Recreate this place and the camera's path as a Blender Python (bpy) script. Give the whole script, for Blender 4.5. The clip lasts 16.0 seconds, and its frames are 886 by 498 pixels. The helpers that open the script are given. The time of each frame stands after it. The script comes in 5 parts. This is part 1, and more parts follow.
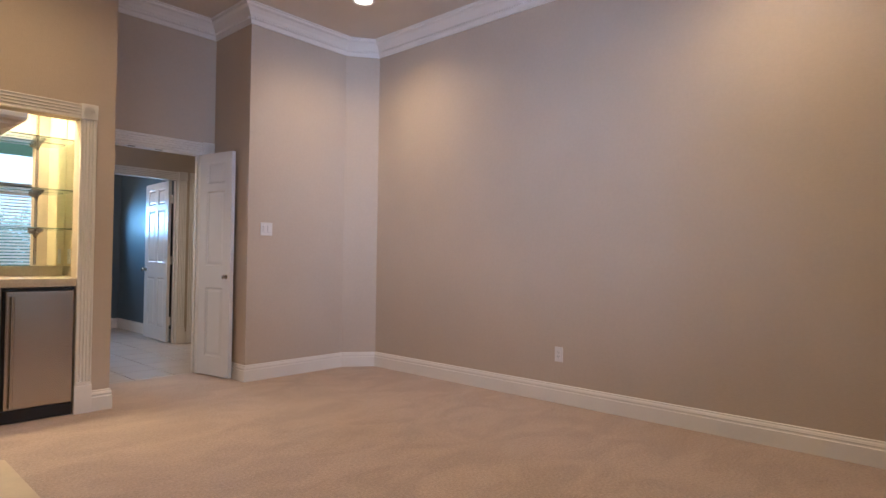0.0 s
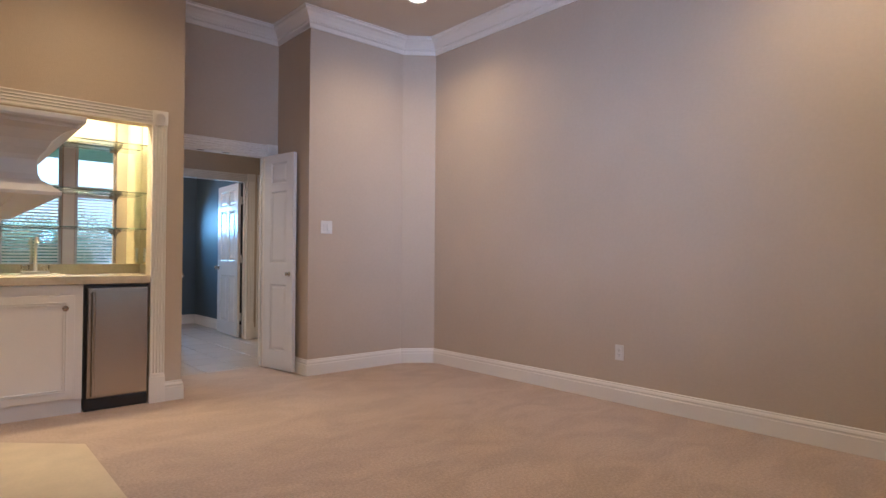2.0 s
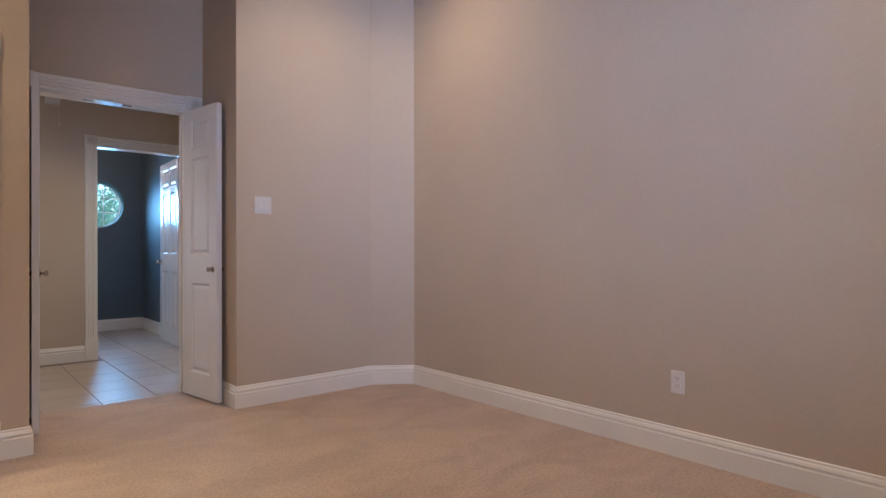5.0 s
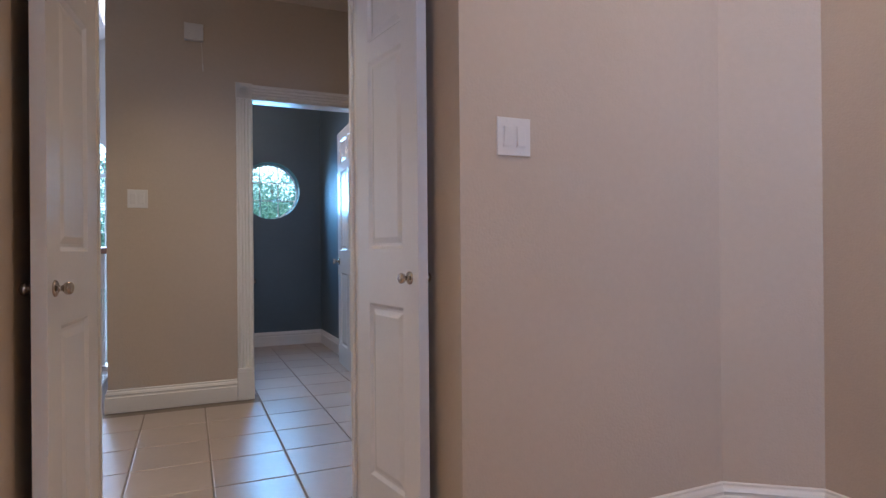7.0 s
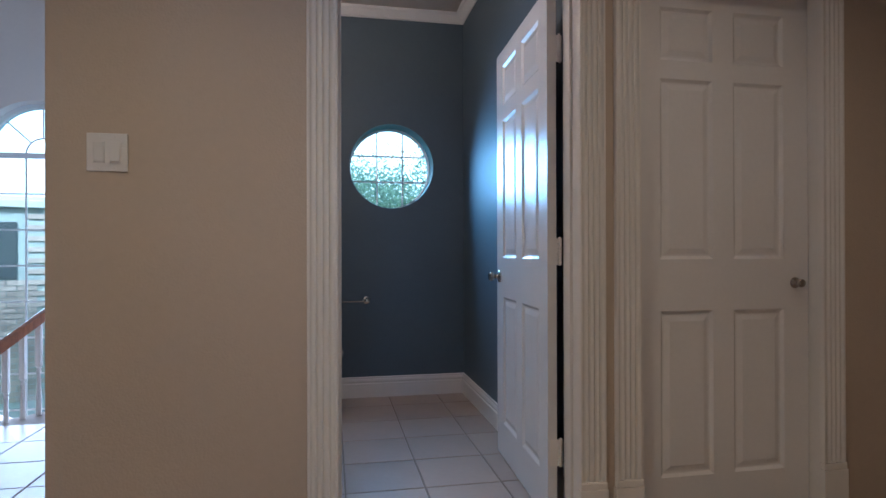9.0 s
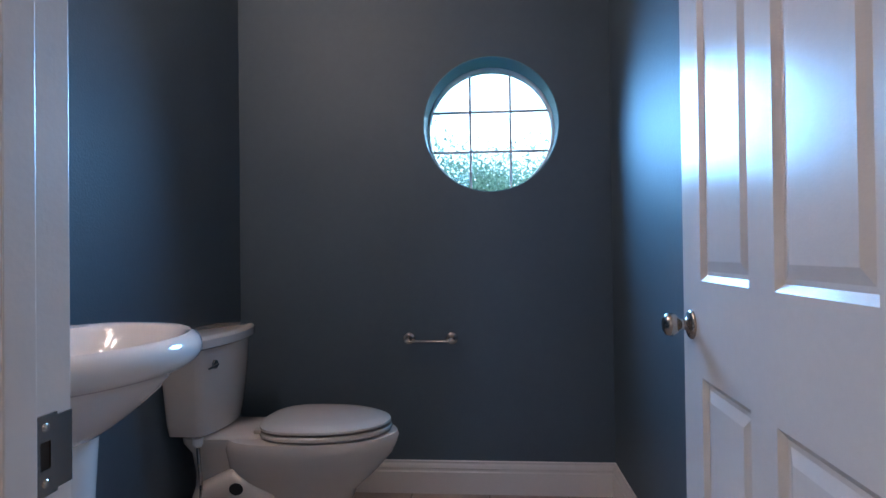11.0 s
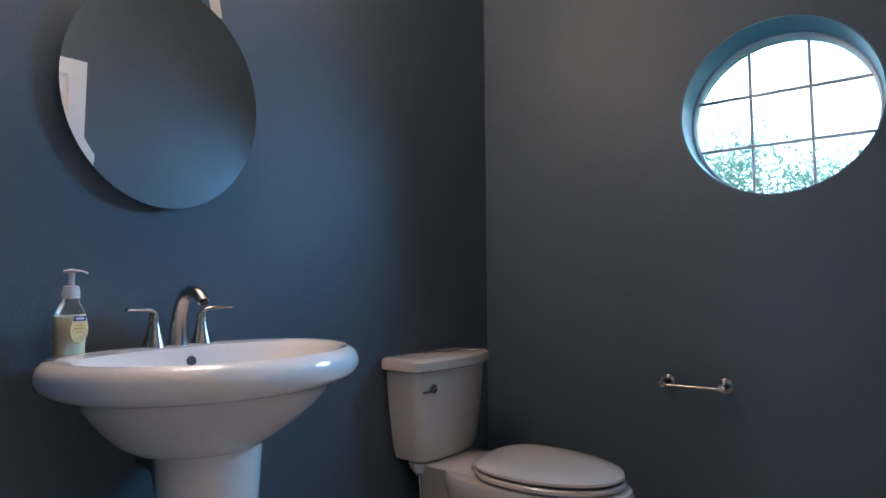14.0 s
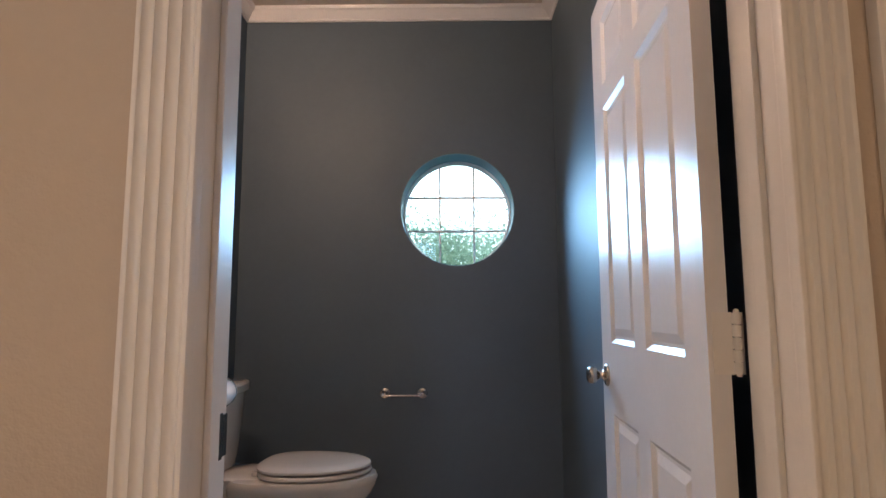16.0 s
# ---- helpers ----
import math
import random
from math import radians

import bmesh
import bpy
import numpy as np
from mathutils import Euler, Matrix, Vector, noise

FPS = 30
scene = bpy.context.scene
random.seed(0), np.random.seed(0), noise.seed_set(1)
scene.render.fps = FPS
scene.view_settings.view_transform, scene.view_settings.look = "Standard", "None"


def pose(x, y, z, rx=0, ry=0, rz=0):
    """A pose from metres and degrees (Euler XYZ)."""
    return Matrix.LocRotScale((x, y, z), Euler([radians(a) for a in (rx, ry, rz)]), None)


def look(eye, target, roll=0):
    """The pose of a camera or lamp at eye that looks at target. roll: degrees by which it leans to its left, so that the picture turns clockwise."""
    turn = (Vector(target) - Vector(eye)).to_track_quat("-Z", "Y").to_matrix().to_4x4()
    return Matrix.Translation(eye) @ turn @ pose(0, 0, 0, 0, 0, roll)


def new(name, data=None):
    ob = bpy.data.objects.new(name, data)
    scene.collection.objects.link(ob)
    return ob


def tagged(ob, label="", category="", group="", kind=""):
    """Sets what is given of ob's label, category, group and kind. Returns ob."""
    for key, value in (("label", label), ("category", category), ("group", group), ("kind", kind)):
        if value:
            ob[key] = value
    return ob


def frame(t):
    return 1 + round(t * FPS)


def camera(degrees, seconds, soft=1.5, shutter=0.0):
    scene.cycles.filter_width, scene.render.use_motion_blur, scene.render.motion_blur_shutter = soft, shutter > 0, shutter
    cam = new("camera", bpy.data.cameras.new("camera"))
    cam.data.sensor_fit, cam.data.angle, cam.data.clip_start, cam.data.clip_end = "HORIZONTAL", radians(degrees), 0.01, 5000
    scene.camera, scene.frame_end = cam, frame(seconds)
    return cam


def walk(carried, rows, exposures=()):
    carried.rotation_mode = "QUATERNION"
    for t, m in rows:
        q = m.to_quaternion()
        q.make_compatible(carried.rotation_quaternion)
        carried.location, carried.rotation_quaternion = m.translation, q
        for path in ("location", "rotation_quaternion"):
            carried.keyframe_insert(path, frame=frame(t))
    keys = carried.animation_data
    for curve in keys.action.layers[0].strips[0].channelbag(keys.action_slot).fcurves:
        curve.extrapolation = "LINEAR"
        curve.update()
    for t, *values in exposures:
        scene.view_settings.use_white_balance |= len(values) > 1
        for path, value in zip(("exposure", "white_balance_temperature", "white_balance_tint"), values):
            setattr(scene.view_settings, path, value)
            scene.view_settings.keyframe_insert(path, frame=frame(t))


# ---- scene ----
cam = camera(74.8, 16.0)
PATH = [
    (0, (0.216, -0.053, 1.089), (1.698, 1.289, 1.126), 0.8),
    (0.5, (0.236, -0.043, 1.072), (1.646, 1.375, 1.113), 0.7),
    (1, (0.242, -0.063, 1.072), (1.607, 1.398, 1.111), 0.7),
    (1.5, (0.269, -0.087, 1.075), (1.606, 1.399, 1.107), 0.6),
    (2, (0.296, -0.099, 1.072), (1.615, 1.404, 1.101), 0.4),
    (2.5, (0.327, -0.11, 1.067), (1.626, 1.411, 1.091), 0.4),
    (3, (0.393, -0.072, 1.052), (1.69, 1.451, 1.075), 0.3),
    (3.5, (0.585, 0.051, 1.045), (1.886, 1.57, 1.063), 0.1),
    (4, (0.771, 0.193, 1.029), (2.09, 1.696, 1.041), 0.0),
    (4.2, (0.891, 0.281, 1.035), (2.22, 1.776, 1.045), -0.0),
    (6.3, (1.914, 2.255, 1.015), (3.017, 3.924, 1.011), -0.4),
    (6.5, (1.978, 2.482, 1.006), (3.009, 4.196, 1.003), -0.4),
    (7, (2.094, 3.086, 0.999), (2.899, 4.917, 1.002), -0.5),
    (7.5, (2.149, 3.633, 1.008), (2.818, 5.517, 1.012), -0.3),
    (8, (2.246, 4.177, 1.018), (2.751, 6.112, 1.024), -0.5),
    (8.2, (2.29, 4.41, 1.027), (2.754, 6.355, 1.034), -0.3),
    (10.3, (2.754, 6.428, 1.045), (2.948, 8.419, 1.053), -0.5),
    (10.5, (2.792, 6.563, 1.053), (2.919, 8.559, 1.063), -0.4),
    (11, (2.879, 6.846, 1.062), (2.726, 8.84, 1.081), -0.7),
    (11.5, (2.928, 7.029, 1.076), (2.428, 8.966, 1.098), -0.3),
    (12, (3.016, 7.13, 1.051), (2.219, 8.964, 1.088), -0.3),
    (12.5, (3.034, 7.181, 1.054), (2.055, 8.925, 1.09), -0.2),
    (13, (3.067, 7.217, 1.048), (1.958, 8.88, 1.109), -0.2),
    (13.5, (3.101, 7.234, 1.047), (1.939, 8.859, 1.145), -0.2),
    (14, (3.14, 7.22, 1.031), (1.953, 8.824, 1.165), -0.3),
    (14.5, (3.147, 7.081, 1.042), (1.986, 8.703, 1.187), -0.3),
    (15, (3.115, 6.855, 1.058), (2.151, 8.598, 1.246), -0.4),
    (15.5, (3.004, 6.604, 1.057), (2.484, 8.524, 1.272), -0.1),
    (16, (2.852, 6.404, 1.077), (2.833, 8.391, 1.308), -0.2),
]

EXPOSURES = [(0.0, 1.52, 5700, 22), (2.0, 1.50, 5600, 22), (4.2, 1.47, 5540, 22), (6.5, 1.42, 5430, 24), (8.2, 1.33, 5350, 21), (10.3, 1.20, 5400, 25), (11.0, 1.50, 5380, 26), (12.0, 1.60, 5480, 22), (13.5, 1.72, 5700, 24),
             (15.0, 1.71, 6020, 26), (15.5, 1.74, 6150, 27), (16.0, 1.74, 6750, 30)]
walk(cam, [(t, look(eye, target, roll)) for t, eye, target, roll in PATH], EXPOSURES)

# ---------------------------------------------------------------- light
world = bpy.data.worlds.new("sky")
scene.world = world
world.use_nodes = True
wn = world.node_tree.nodes
sky = wn.new("ShaderNodeTexSky")
sky.sky_type, sky.sun_disc = "NISHITA", False
sky.sun_elevation, sky.sun_rotation = radians(45), radians(200)
sky.air_density, sky.dust_density = 1.0, 3.2
world.node_tree.links.new(sky.outputs[0], wn["Background"].inputs[0])
wn["Background"].inputs[1].default_value = 0.15


def sun_lamp(strength, color, elevation, azimuth):
    d = bpy.data.lights.new("sun", "SUN")
    d.energy, d.color, d.angle = strength, color, radians(12)
    ob = new("sun", d)
    ob.rotation_euler = (radians(90 - elevation), 0, radians(azimuth))
    return ob


def area_lamp(name, x, y, z, rx, ry, rz, sx, sy, watts, color):
    d = bpy.data.lights.new(name, "AREA")
    d.shape, d.size, d.size_y, d.energy, d.color = "RECTANGLE", sx, sy, watts, color
    ob = new(name, d)
    ob.matrix_world = pose(x, y, z, rx, ry, rz)
    return ob


def spot_lamp(name, x, y, z, watts, color, angle=110, blend=0.6, radius=0.05):
    d = bpy.data.lights.new(name, "SPOT")
    d.energy, d.color, d.spot_size, d.spot_blend, d.shadow_soft_size = watts, color, radians(angle), blend, radius
    ob = new(name, d)
    ob.matrix_world = pose(x, y, z)
    return ob


def point_lamp(name, x, y, z, watts, color, radius=0.04):
    d = bpy.data.lights.new(name, "POINT")
    d.energy, d.color, d.shadow_soft_size = watts, color, radius
    ob = new(name, d)
    ob.location = (x, y, z)
    return ob


DAY = (0.62, 0.82, 1.0)
WARM = (1.0, 0.74, 0.36)
sun_lamp(4.5, (1.0, 0.95, 0.88), 45, -20)
# daylight of the two bedroom windows, thrown towards the long wall
day = area_lamp("window_light", 1.95, -0.76, 1.80, 94, 0, -27, 1.4, 2.2, 7.6, (0.62, 0.78, 1.0))
day.data.spread = radians(60)
low = area_lamp("window_light", 1.95, -0.76, 2.3, 60, 0, 13, 1.4, 1.0, 0.9, (0.74, 0.84, 1.0))
low.data.spread = radians(38)
side = area_lamp("window_light", 1.05, -0.76, 1.7, 90, 0, 58, 0.7, 2.0, 2.5, (0.74, 0.84, 1.0))
side.data.spread = radians(60)
# low sky seen under the porch soffit, through the transom lights
sky_low = area_lamp("window_light", 2.42, -0.80, 2.58, 97, 0, -38, 0.7, 0.6, 0.45, (0.80, 0.88, 1.0))
sky_low.data.spread = radians(52)
area_lamp("window_light", 0.22, 10.26, 0.9, -90, 0, 0, 0.7, 2.6, 24, DAY)       # arched stair windows
area_lamp("window_light", 1.18, 9.86, 0.9, -90, 0, -45, 0.5, 2.6, 16, DAY)
porthole = area_lamp("window_light", 2.900, 9.520, 1.645, -72, 0, 0, 0.44, 0.44, 4.1, (0.25, 0.66, 1.0))   # round window
porthole.data.shape, porthole.data.spread = "ELLIPSE", radians(118)
for cx, cy, watts in ((3.39, 3.78, 27), (3.39, 0.75, 33), (1.0, 3.6, 26), (1.0, 1.2, 31)):
    spot_lamp("can_light", cx, cy, 3.27, watts, WARM, 148, 1.0)
area_lamp("bar_light", 0.95, 4.82, 2.30, 0, 0, 0, 0.9, 0.12, 11.5, (1.0, 0.82, 0.42))
spot_lamp("can_light", 2.0, 6.0, 2.70, 27, (1.0, 0.79, 0.42), 130, 0.8, 0.14)
# extra hall lamp out of view, added to brighten the walls by the doors
spot_lamp("can_light", 3.7, 6.3, 2.70, 12, (1.0, 0.80, 0.50), 130, 0.8, 0.14)
point_lamp("vanity_bulb", 1.93, 7.79, 2.40, 5.4, (1.0, 0.76, 0.53), 0.10)
point_lamp("vanity_bulb", 1.93, 8.09, 2.40, 5.4, (1.0, 0.76, 0.53), 0.10)

# ---------------------------------------------------------------- materials


def mat(name, color, rough=0.5, metal=0.0, vary=0.08, scale=3.0, fine=60.0, bump=0.0, bump_scale=400.0, coat=0.0, island=0.0, spec=0.5):
    m = bpy.data.materials.new(name)
    m.use_nodes = True
    nt = m.node_tree
    b = nt.nodes["Principled BSDF"]
    tc = nt.nodes.new("ShaderNodeTexCoord")
    n1, n2 = nt.nodes.new("ShaderNodeTexNoise"), nt.nodes.new("ShaderNodeTexNoise")
    n1.inputs["Scale"].default_value, n2.inputs["Scale"].default_value = scale, fine
    n1.inputs["Detail"].default_value, n2.inputs["Detail"].default_value = 4, 3
    for n in (n1, n2):
        nt.links.new(tc.outputs["Object"], n.inputs["Vector"])
    add = nt.nodes.new("ShaderNodeMath")
    add.operation = "MULTIPLY_ADD"
    add.inputs[1].default_value = 0.4
    nt.links.new(n2.outputs["Fac"], add.inputs[0])
    nt.links.new(n1.outputs["Fac"], add.inputs[2])
    fac = add.outputs[0]
    if island:
        oi = nt.nodes.new("ShaderNodeObjectInfo")
        ad = nt.nodes.new("ShaderNodeMath")
        ad.operation = "MULTIPLY_ADD"
        ad.inputs[1].default_value = island
        nt.links.new(oi.outputs["Random"], ad.inputs[0])
        nt.links.new(fac, ad.inputs[2])
        fac = ad.outputs[0]
    ramp = nt.nodes.new("ShaderNodeMapRange")
    ramp.inputs["From Min"].default_value, ramp.inputs["From Max"].default_value = 0.4, 1.0 + island
    ramp.inputs["To Min"].default_value, ramp.inputs["To Max"].default_value = 1 - vary, 1 + vary
    nt.links.new(fac, ramp.inputs["Value"])
    mul = nt.nodes.new("ShaderNodeVectorMath")
    mul.operation = "SCALE"
    mul.inputs[0].default_value = color
    nt.links.new(ramp.outputs[0], mul.inputs["Scale"])
    nt.links.new(mul.outputs[0], b.inputs["Base Color"])
    b.inputs["Roughness"].default_value, b.inputs["Metallic"].default_value = rough, metal
    b.inputs["Coat Weight"].default_value = coat
    b.inputs["Specular IOR Level"].default_value = spec
    if bump:
        n3 = nt.nodes.new("ShaderNodeTexNoise")
        n3.inputs["Scale"].default_value, n3.inputs["Detail"].default_value = bump_scale, 2
        nt.links.new(tc.outputs["Object"], n3.inputs["Vector"])
        bp = nt.nodes.new("ShaderNodeBump")
        bp.inputs["Strength"].default_value, bp.inputs["Distance"].default_value = bump, 0.002
        nt.links.new(n3.outputs["Fac"], bp.inputs["Height"])
        nt.links.new(bp.outputs[0], b.inputs["Normal"])
    return m


def glass_mat(name, color=(0.92, 0.98, 0.97)):
    m = bpy.data.materials.new(name)
    m.use_nodes = True
    b = m.node_tree.nodes["Principled BSDF"]
    b.inputs["Base Color"].default_value = (*color, 1)
    b.inputs["Transmission Weight"].default_value, b.inputs["Roughness"].default_value, b.inputs["IOR"].default_value = 1.0, 0.0, 1.45
    return m


def glow_mat(name, color, strength):
    m = bpy.data.materials.new(name)
    m.use_nodes = True
    b = m.node_tree.nodes["Principled BSDF"]
    b.inputs["Base Color"].default_value = (0.8, 0.8, 0.8, 1)
    b.inputs["Emission Color"].default_value, b.inputs["Emission Strength"].default_value = (*color, 1), strength
    return m


def carpet_mat():
    m = mat("carpet_pile", (0.44, 0.325, 0.256), 0.95, 0, 0.26, 70, 260, 1.0, 220, spec=0.1)
    nt = m.node_tree
    b = nt.nodes["Principled BSDF"]
    b.inputs["Sheen Weight"].default_value = 0.25
    # brushed pile: soft streaks left by feet and the vacuum cleaner
    tc = nt.nodes.new("ShaderNodeTexCoord")
    mp = nt.nodes.new("ShaderNodeMapping")
    mp.inputs["Rotation"].default_value = (0, 0, radians(35))
    mp.inputs["Scale"].default_value = (1.0, 1.7, 1)
    n = nt.nodes.new("ShaderNodeTexNoise")
    n.inputs["Scale"].default_value, n.inputs["Detail"].default_value, n.inputs["Distortion"].default_value = 2.1, 6, 1.2
    nt.links.new(tc.outputs["Object"], mp.inputs["Vector"])
    nt.links.new(mp.outputs[0], n.inputs["Vector"])
    r = nt.nodes.new("ShaderNodeMapRange")
    r.inputs["From Min"].default_value, r.inputs["From Max"].default_value = 0.38, 0.62
    r.inputs["To Min"].default_value, r.inputs["To Max"].default_value = 0.91, 1.06
    nt.links.new(n.outputs["Fac"], r.inputs["Value"])
    mul = nt.nodes.new("ShaderNodeVectorMath")
    mul.operation = "SCALE"
    old = b.inputs["Base Color"].links[0].from_socket
    nt.links.new(old, mul.inputs[0])
    nt.links.new(r.outputs[0], mul.inputs["Scale"])
    nt.links.new(mul.outputs[0], b.inputs["Base Color"])
    return m


def wood_mat(name, color):
    m = mat(name, color, 0.35, 0, 0.2, 6, 60, coat=0.3)
    nt = m.node_tree
    b = nt.nodes["Principled BSDF"]
    tc = nt.nodes.new("ShaderNodeTexCoord")
    mp = nt.nodes.new("ShaderNodeMapping")
    mp.inputs["Scale"].default_value = (60, 60, 5)
    n = nt.nodes.new("ShaderNodeTexNoise")
    n.inputs["Scale"].default_value, n.inputs["Detail"].default_value = 1.0, 5
    nt.links.new(tc.outputs["Object"], mp.inputs["Vector"])
    nt.links.new(mp.outputs[0], n.inputs["Vector"])
    r = nt.nodes.new("ShaderNodeMapRange")
    r.inputs["From Min"].default_value, r.inputs["From Max"].default_value = 0.3, 0.7
    r.inputs["To Min"].default_value, r.inputs["To Max"].default_value = 0.65, 1.2
    nt.links.new(n.outputs["Fac"], r.inputs["Value"])
    mul = nt.nodes.new("ShaderNodeVectorMath")
    mul.operation = "SCALE"
    nt.links.new(b.inputs["Base Color"].links[0].from_socket, mul.inputs[0])
    nt.links.new(r.outputs[0], mul.inputs["Scale"])
    nt.links.new(mul.outputs[0], b.inputs["Base Color"])
    return m


def steel_mat():
    m = mat("brushed_stainless", (0.45, 0.40, 0.36), 0.25, 1.0, 0.05, 2, 30)
    nt = m.node_tree
    tc = nt.nodes.new("ShaderNodeTexCoord")
    mp = nt.nodes.new("ShaderNodeMapping")
    mp.inputs["Scale"].default_value = (4, 4, 900)
    n = nt.nodes.new("ShaderNodeTexNoise")
    n.inputs["Scale"].default_value = 1.0
    nt.links.new(tc.outputs["Object"], mp.inputs["Vector"])
    nt.links.new(mp.outputs[0], n.inputs["Vector"])
    bp = nt.nodes.new("ShaderNodeBump")
    bp.inputs["Strength"].default_value, bp.inputs["Distance"].default_value = 0.12, 0.001
    nt.links.new(n.outputs["Fac"], bp.inputs["Height"])
    nt.links.new(bp.outputs[0], nt.nodes["Principled BSDF"].inputs["Normal"])
    return m


def leaf_mat():
    """Thin leaves that let some of the light behind them through."""
    m = mat("tree_leaf", (0.11, 0.15, 0.08), 0.5, 0, 0.3, 2, 9)
    nt = m.node_tree
    thin = nt.nodes.new("ShaderNodeBsdfTranslucent")
    thin.inputs["Color"].default_value = (0.32, 0.46, 0.37, 1)
    mix = nt.nodes.new("ShaderNodeMixShader")
    mix.inputs[0].default_value = 0.5
    nt.links.new(nt.nodes["Principled BSDF"].outputs[0], mix.inputs[1])
    nt.links.new(thin.outputs[0], mix.inputs[2])
    nt.links.new(mix.outputs[0], nt.nodes["Material Output"].inputs["Surface"])
    return m


TAUPE = mat("taupe_wall_paint", (0.509, 0.421, 0.336), 0.75, 0, 0.06, 1.2, 40, 0.6, 130, spec=0.3)
BLUE = mat("slate_blue_eggshell_paint", (0.083, 0.114, 0.137), 0.56, 0, 0.09, 1.5, 40, 0.35, 140)
CREAM = mat("cream_wall_paint", (0.66, 0.56, 0.36), 0.7, 0, 0.05, 1.5, 40, 0.3, 260)
PALE = mat("pale_stairwell_paint", (0.56, 0.52, 0.48), 0.75, 0, 0.05, 1.2, 40, 0.3, 260)
CEIL = mat("ceiling_paint", (0.60, 0.52, 0.43), 0.85, 0, 0.06, 2.0, 90, 0.6, 120)
TRIM = mat("white_trim_enamel", (0.75, 0.712, 0.668), 0.32, 0, 0.04, 2.5, 60, 0.12, 160)
DOORW = mat("white_door_enamel", (0.74, 0.72, 0.71), 0.27, 0, 0.05, 2.0, 60, 0.10, 220, spec=0.32)
CARPET = carpet_mat()
TILE = mat("ceramic_floor_tile", (0.42, 0.335, 0.275), 0.36, 0, 0.12, 5, 40, 0.12, 30, island=0.5)
GROUT = mat("tile_grout", (0.27, 0.22, 0.18), 0.9, 0, 0.15, 8, 120, 0.4, 300)
STEEL = steel_mat()
NICKEL = mat("brushed_nickel", (0.47, 0.415, 0.365), 0.25, 1.0, 0.06, 8, 90)
BLACK = mat("black_plastic", (0.012, 0.012, 0.014), 0.4, 0, 0.1)
DARK = mat("dark_void", (0.02, 0.018, 0.016), 0.9, 0, 0.1)
CERAMIC = mat("white_vitreous_china", (0.80, 0.77, 0.74), 0.08, 0, 0.02, 3, 30, coat=0.6)
# toilet china and seat darker than the basin: dimmer light put in the colour
DIMCHINA = mat("dimmed_vitreous_china", (0.62, 0.55, 0.475), 0.10, 0, 0.02, 3, 30, coat=0.5)
SEAT = mat("dimmed_plastic_seat", (0.60, 0.535, 0.46), 0.20, 0, 0.03, 6, 60)
PLASTIC = mat("white_plastic", (0.67, 0.65, 0.635), 0.35, 0, 0.03, 10, 80)
COUNTER = mat("beige_stone_worktop", (0.52, 0.45, 0.34), 0.25, 0, 0.22, 9, 80)
HEARTH = mat("beige_stone_hearth", (0.56, 0.45, 0.33), 0.5, 0, 0.12, 5, 70, 0.2, 60)
OAK = wood_mat("red_oak_varnish", (0.30, 0.105, 0.045))
# both panes coloured to put the cyan cast of outdoor light into the glass
GLASS = glass_mat("blue_cast_pane_glass", (0.54, 0.91, 1.0))
BEDGLASS = glass_mat("blue_cast_window_glass", (0.58, 0.88, 1.0))
SHELFGLASS = glass_mat("green_edged_shelf_glass", (0.72, 0.9, 0.84))
BARMIRROR = mat("bright_mirror_silver", (0.90, 0.92, 0.91), 0.0, 1.0, 0.0)
# oval mirror's silver darkened to dim the walls it reflects
MIRROR = mat("dimmed_mirror_silver", (0.74, 0.77, 0.75), 0.0, 1.0, 0.0)
LAMP = glow_mat("lamp_glow", (1.0, 0.86, 0.62), 5)
HAZE = glow_mat("hazy_sky", (0.92, 0.97, 1.0), 0.50)
VINYL = mat("pale_vinyl_window_frame", (0.62, 0.64, 0.64), 0.4, 0, 0.03)
SLAT = mat("white_blind_slat", (0.78, 0.78, 0.76), 0.45, 0, 0.04)
CREAMSTRAP = mat("cream_strap", (0.66, 0.56, 0.42), 0.6, 0, 0.1, 20, 200, 0.3, 300)
BRICK = mat("red_brown_brick", (0.42, 0.29, 0.24), 0.85, 0, 0.25, 6, 60, 0.5, 80, island=1.2)
QUOIN = mat("pale_stone_trim", (0.52, 0.47, 0.42), 0.8, 0, 0.1, 4, 40, 0.3, 60)
MORTAR = mat("grey_mortar", (0.36, 0.34, 0.31), 0.9, 0, 0.1, 8, 80)
LEAF = leaf_mat()
BARK = mat("tree_bark", (0.12, 0.09, 0.065), 0.9, 0, 0.3, 6, 40, 0.8, 30)
GRASS = mat("lawn", (0.06, 0.10, 0.035), 0.9, 0, 0.3, 0.6, 12)
SOFFIT = mat("porch_soffit_paint", (0.45, 0.50, 0.52), 0.7, 0, 0.05)
# wall blue lifted towards cyan, so the reveal's colour carries the window's daylight
REVEAL = mat("daylit_reveal_paint", (0.10, 0.26, 0.33), 0.5, 0, 0.05)
SOAP = mat("cream_liquid_soap", (0.80, 0.70, 0.48), 0.3, 0, 0.03)
CLEARPL = glass_mat("clear_bottle_plastic", (0.95, 0.93, 0.86))
LABELY = mat("yellow_label", (0.78, 0.63, 0.30), 0.4, 0, 0.25, 60, 200)
LABELO = mat("orange_label_print", (0.70, 0.36, 0.06), 0.4, 0, 0.1)
LABELB = mat("blue_label", (0.02, 0.05, 0.30), 0.4, 0, 0.05)
CRYSTAL = glass_mat("clear_acrylic", (1.0, 0.97, 0.9))
SLOT = mat("outlet_slot", (0.05, 0.05, 0.05), 0.6, 0, 0.05)

# ---------------------------------------------------------------- mesh helpers


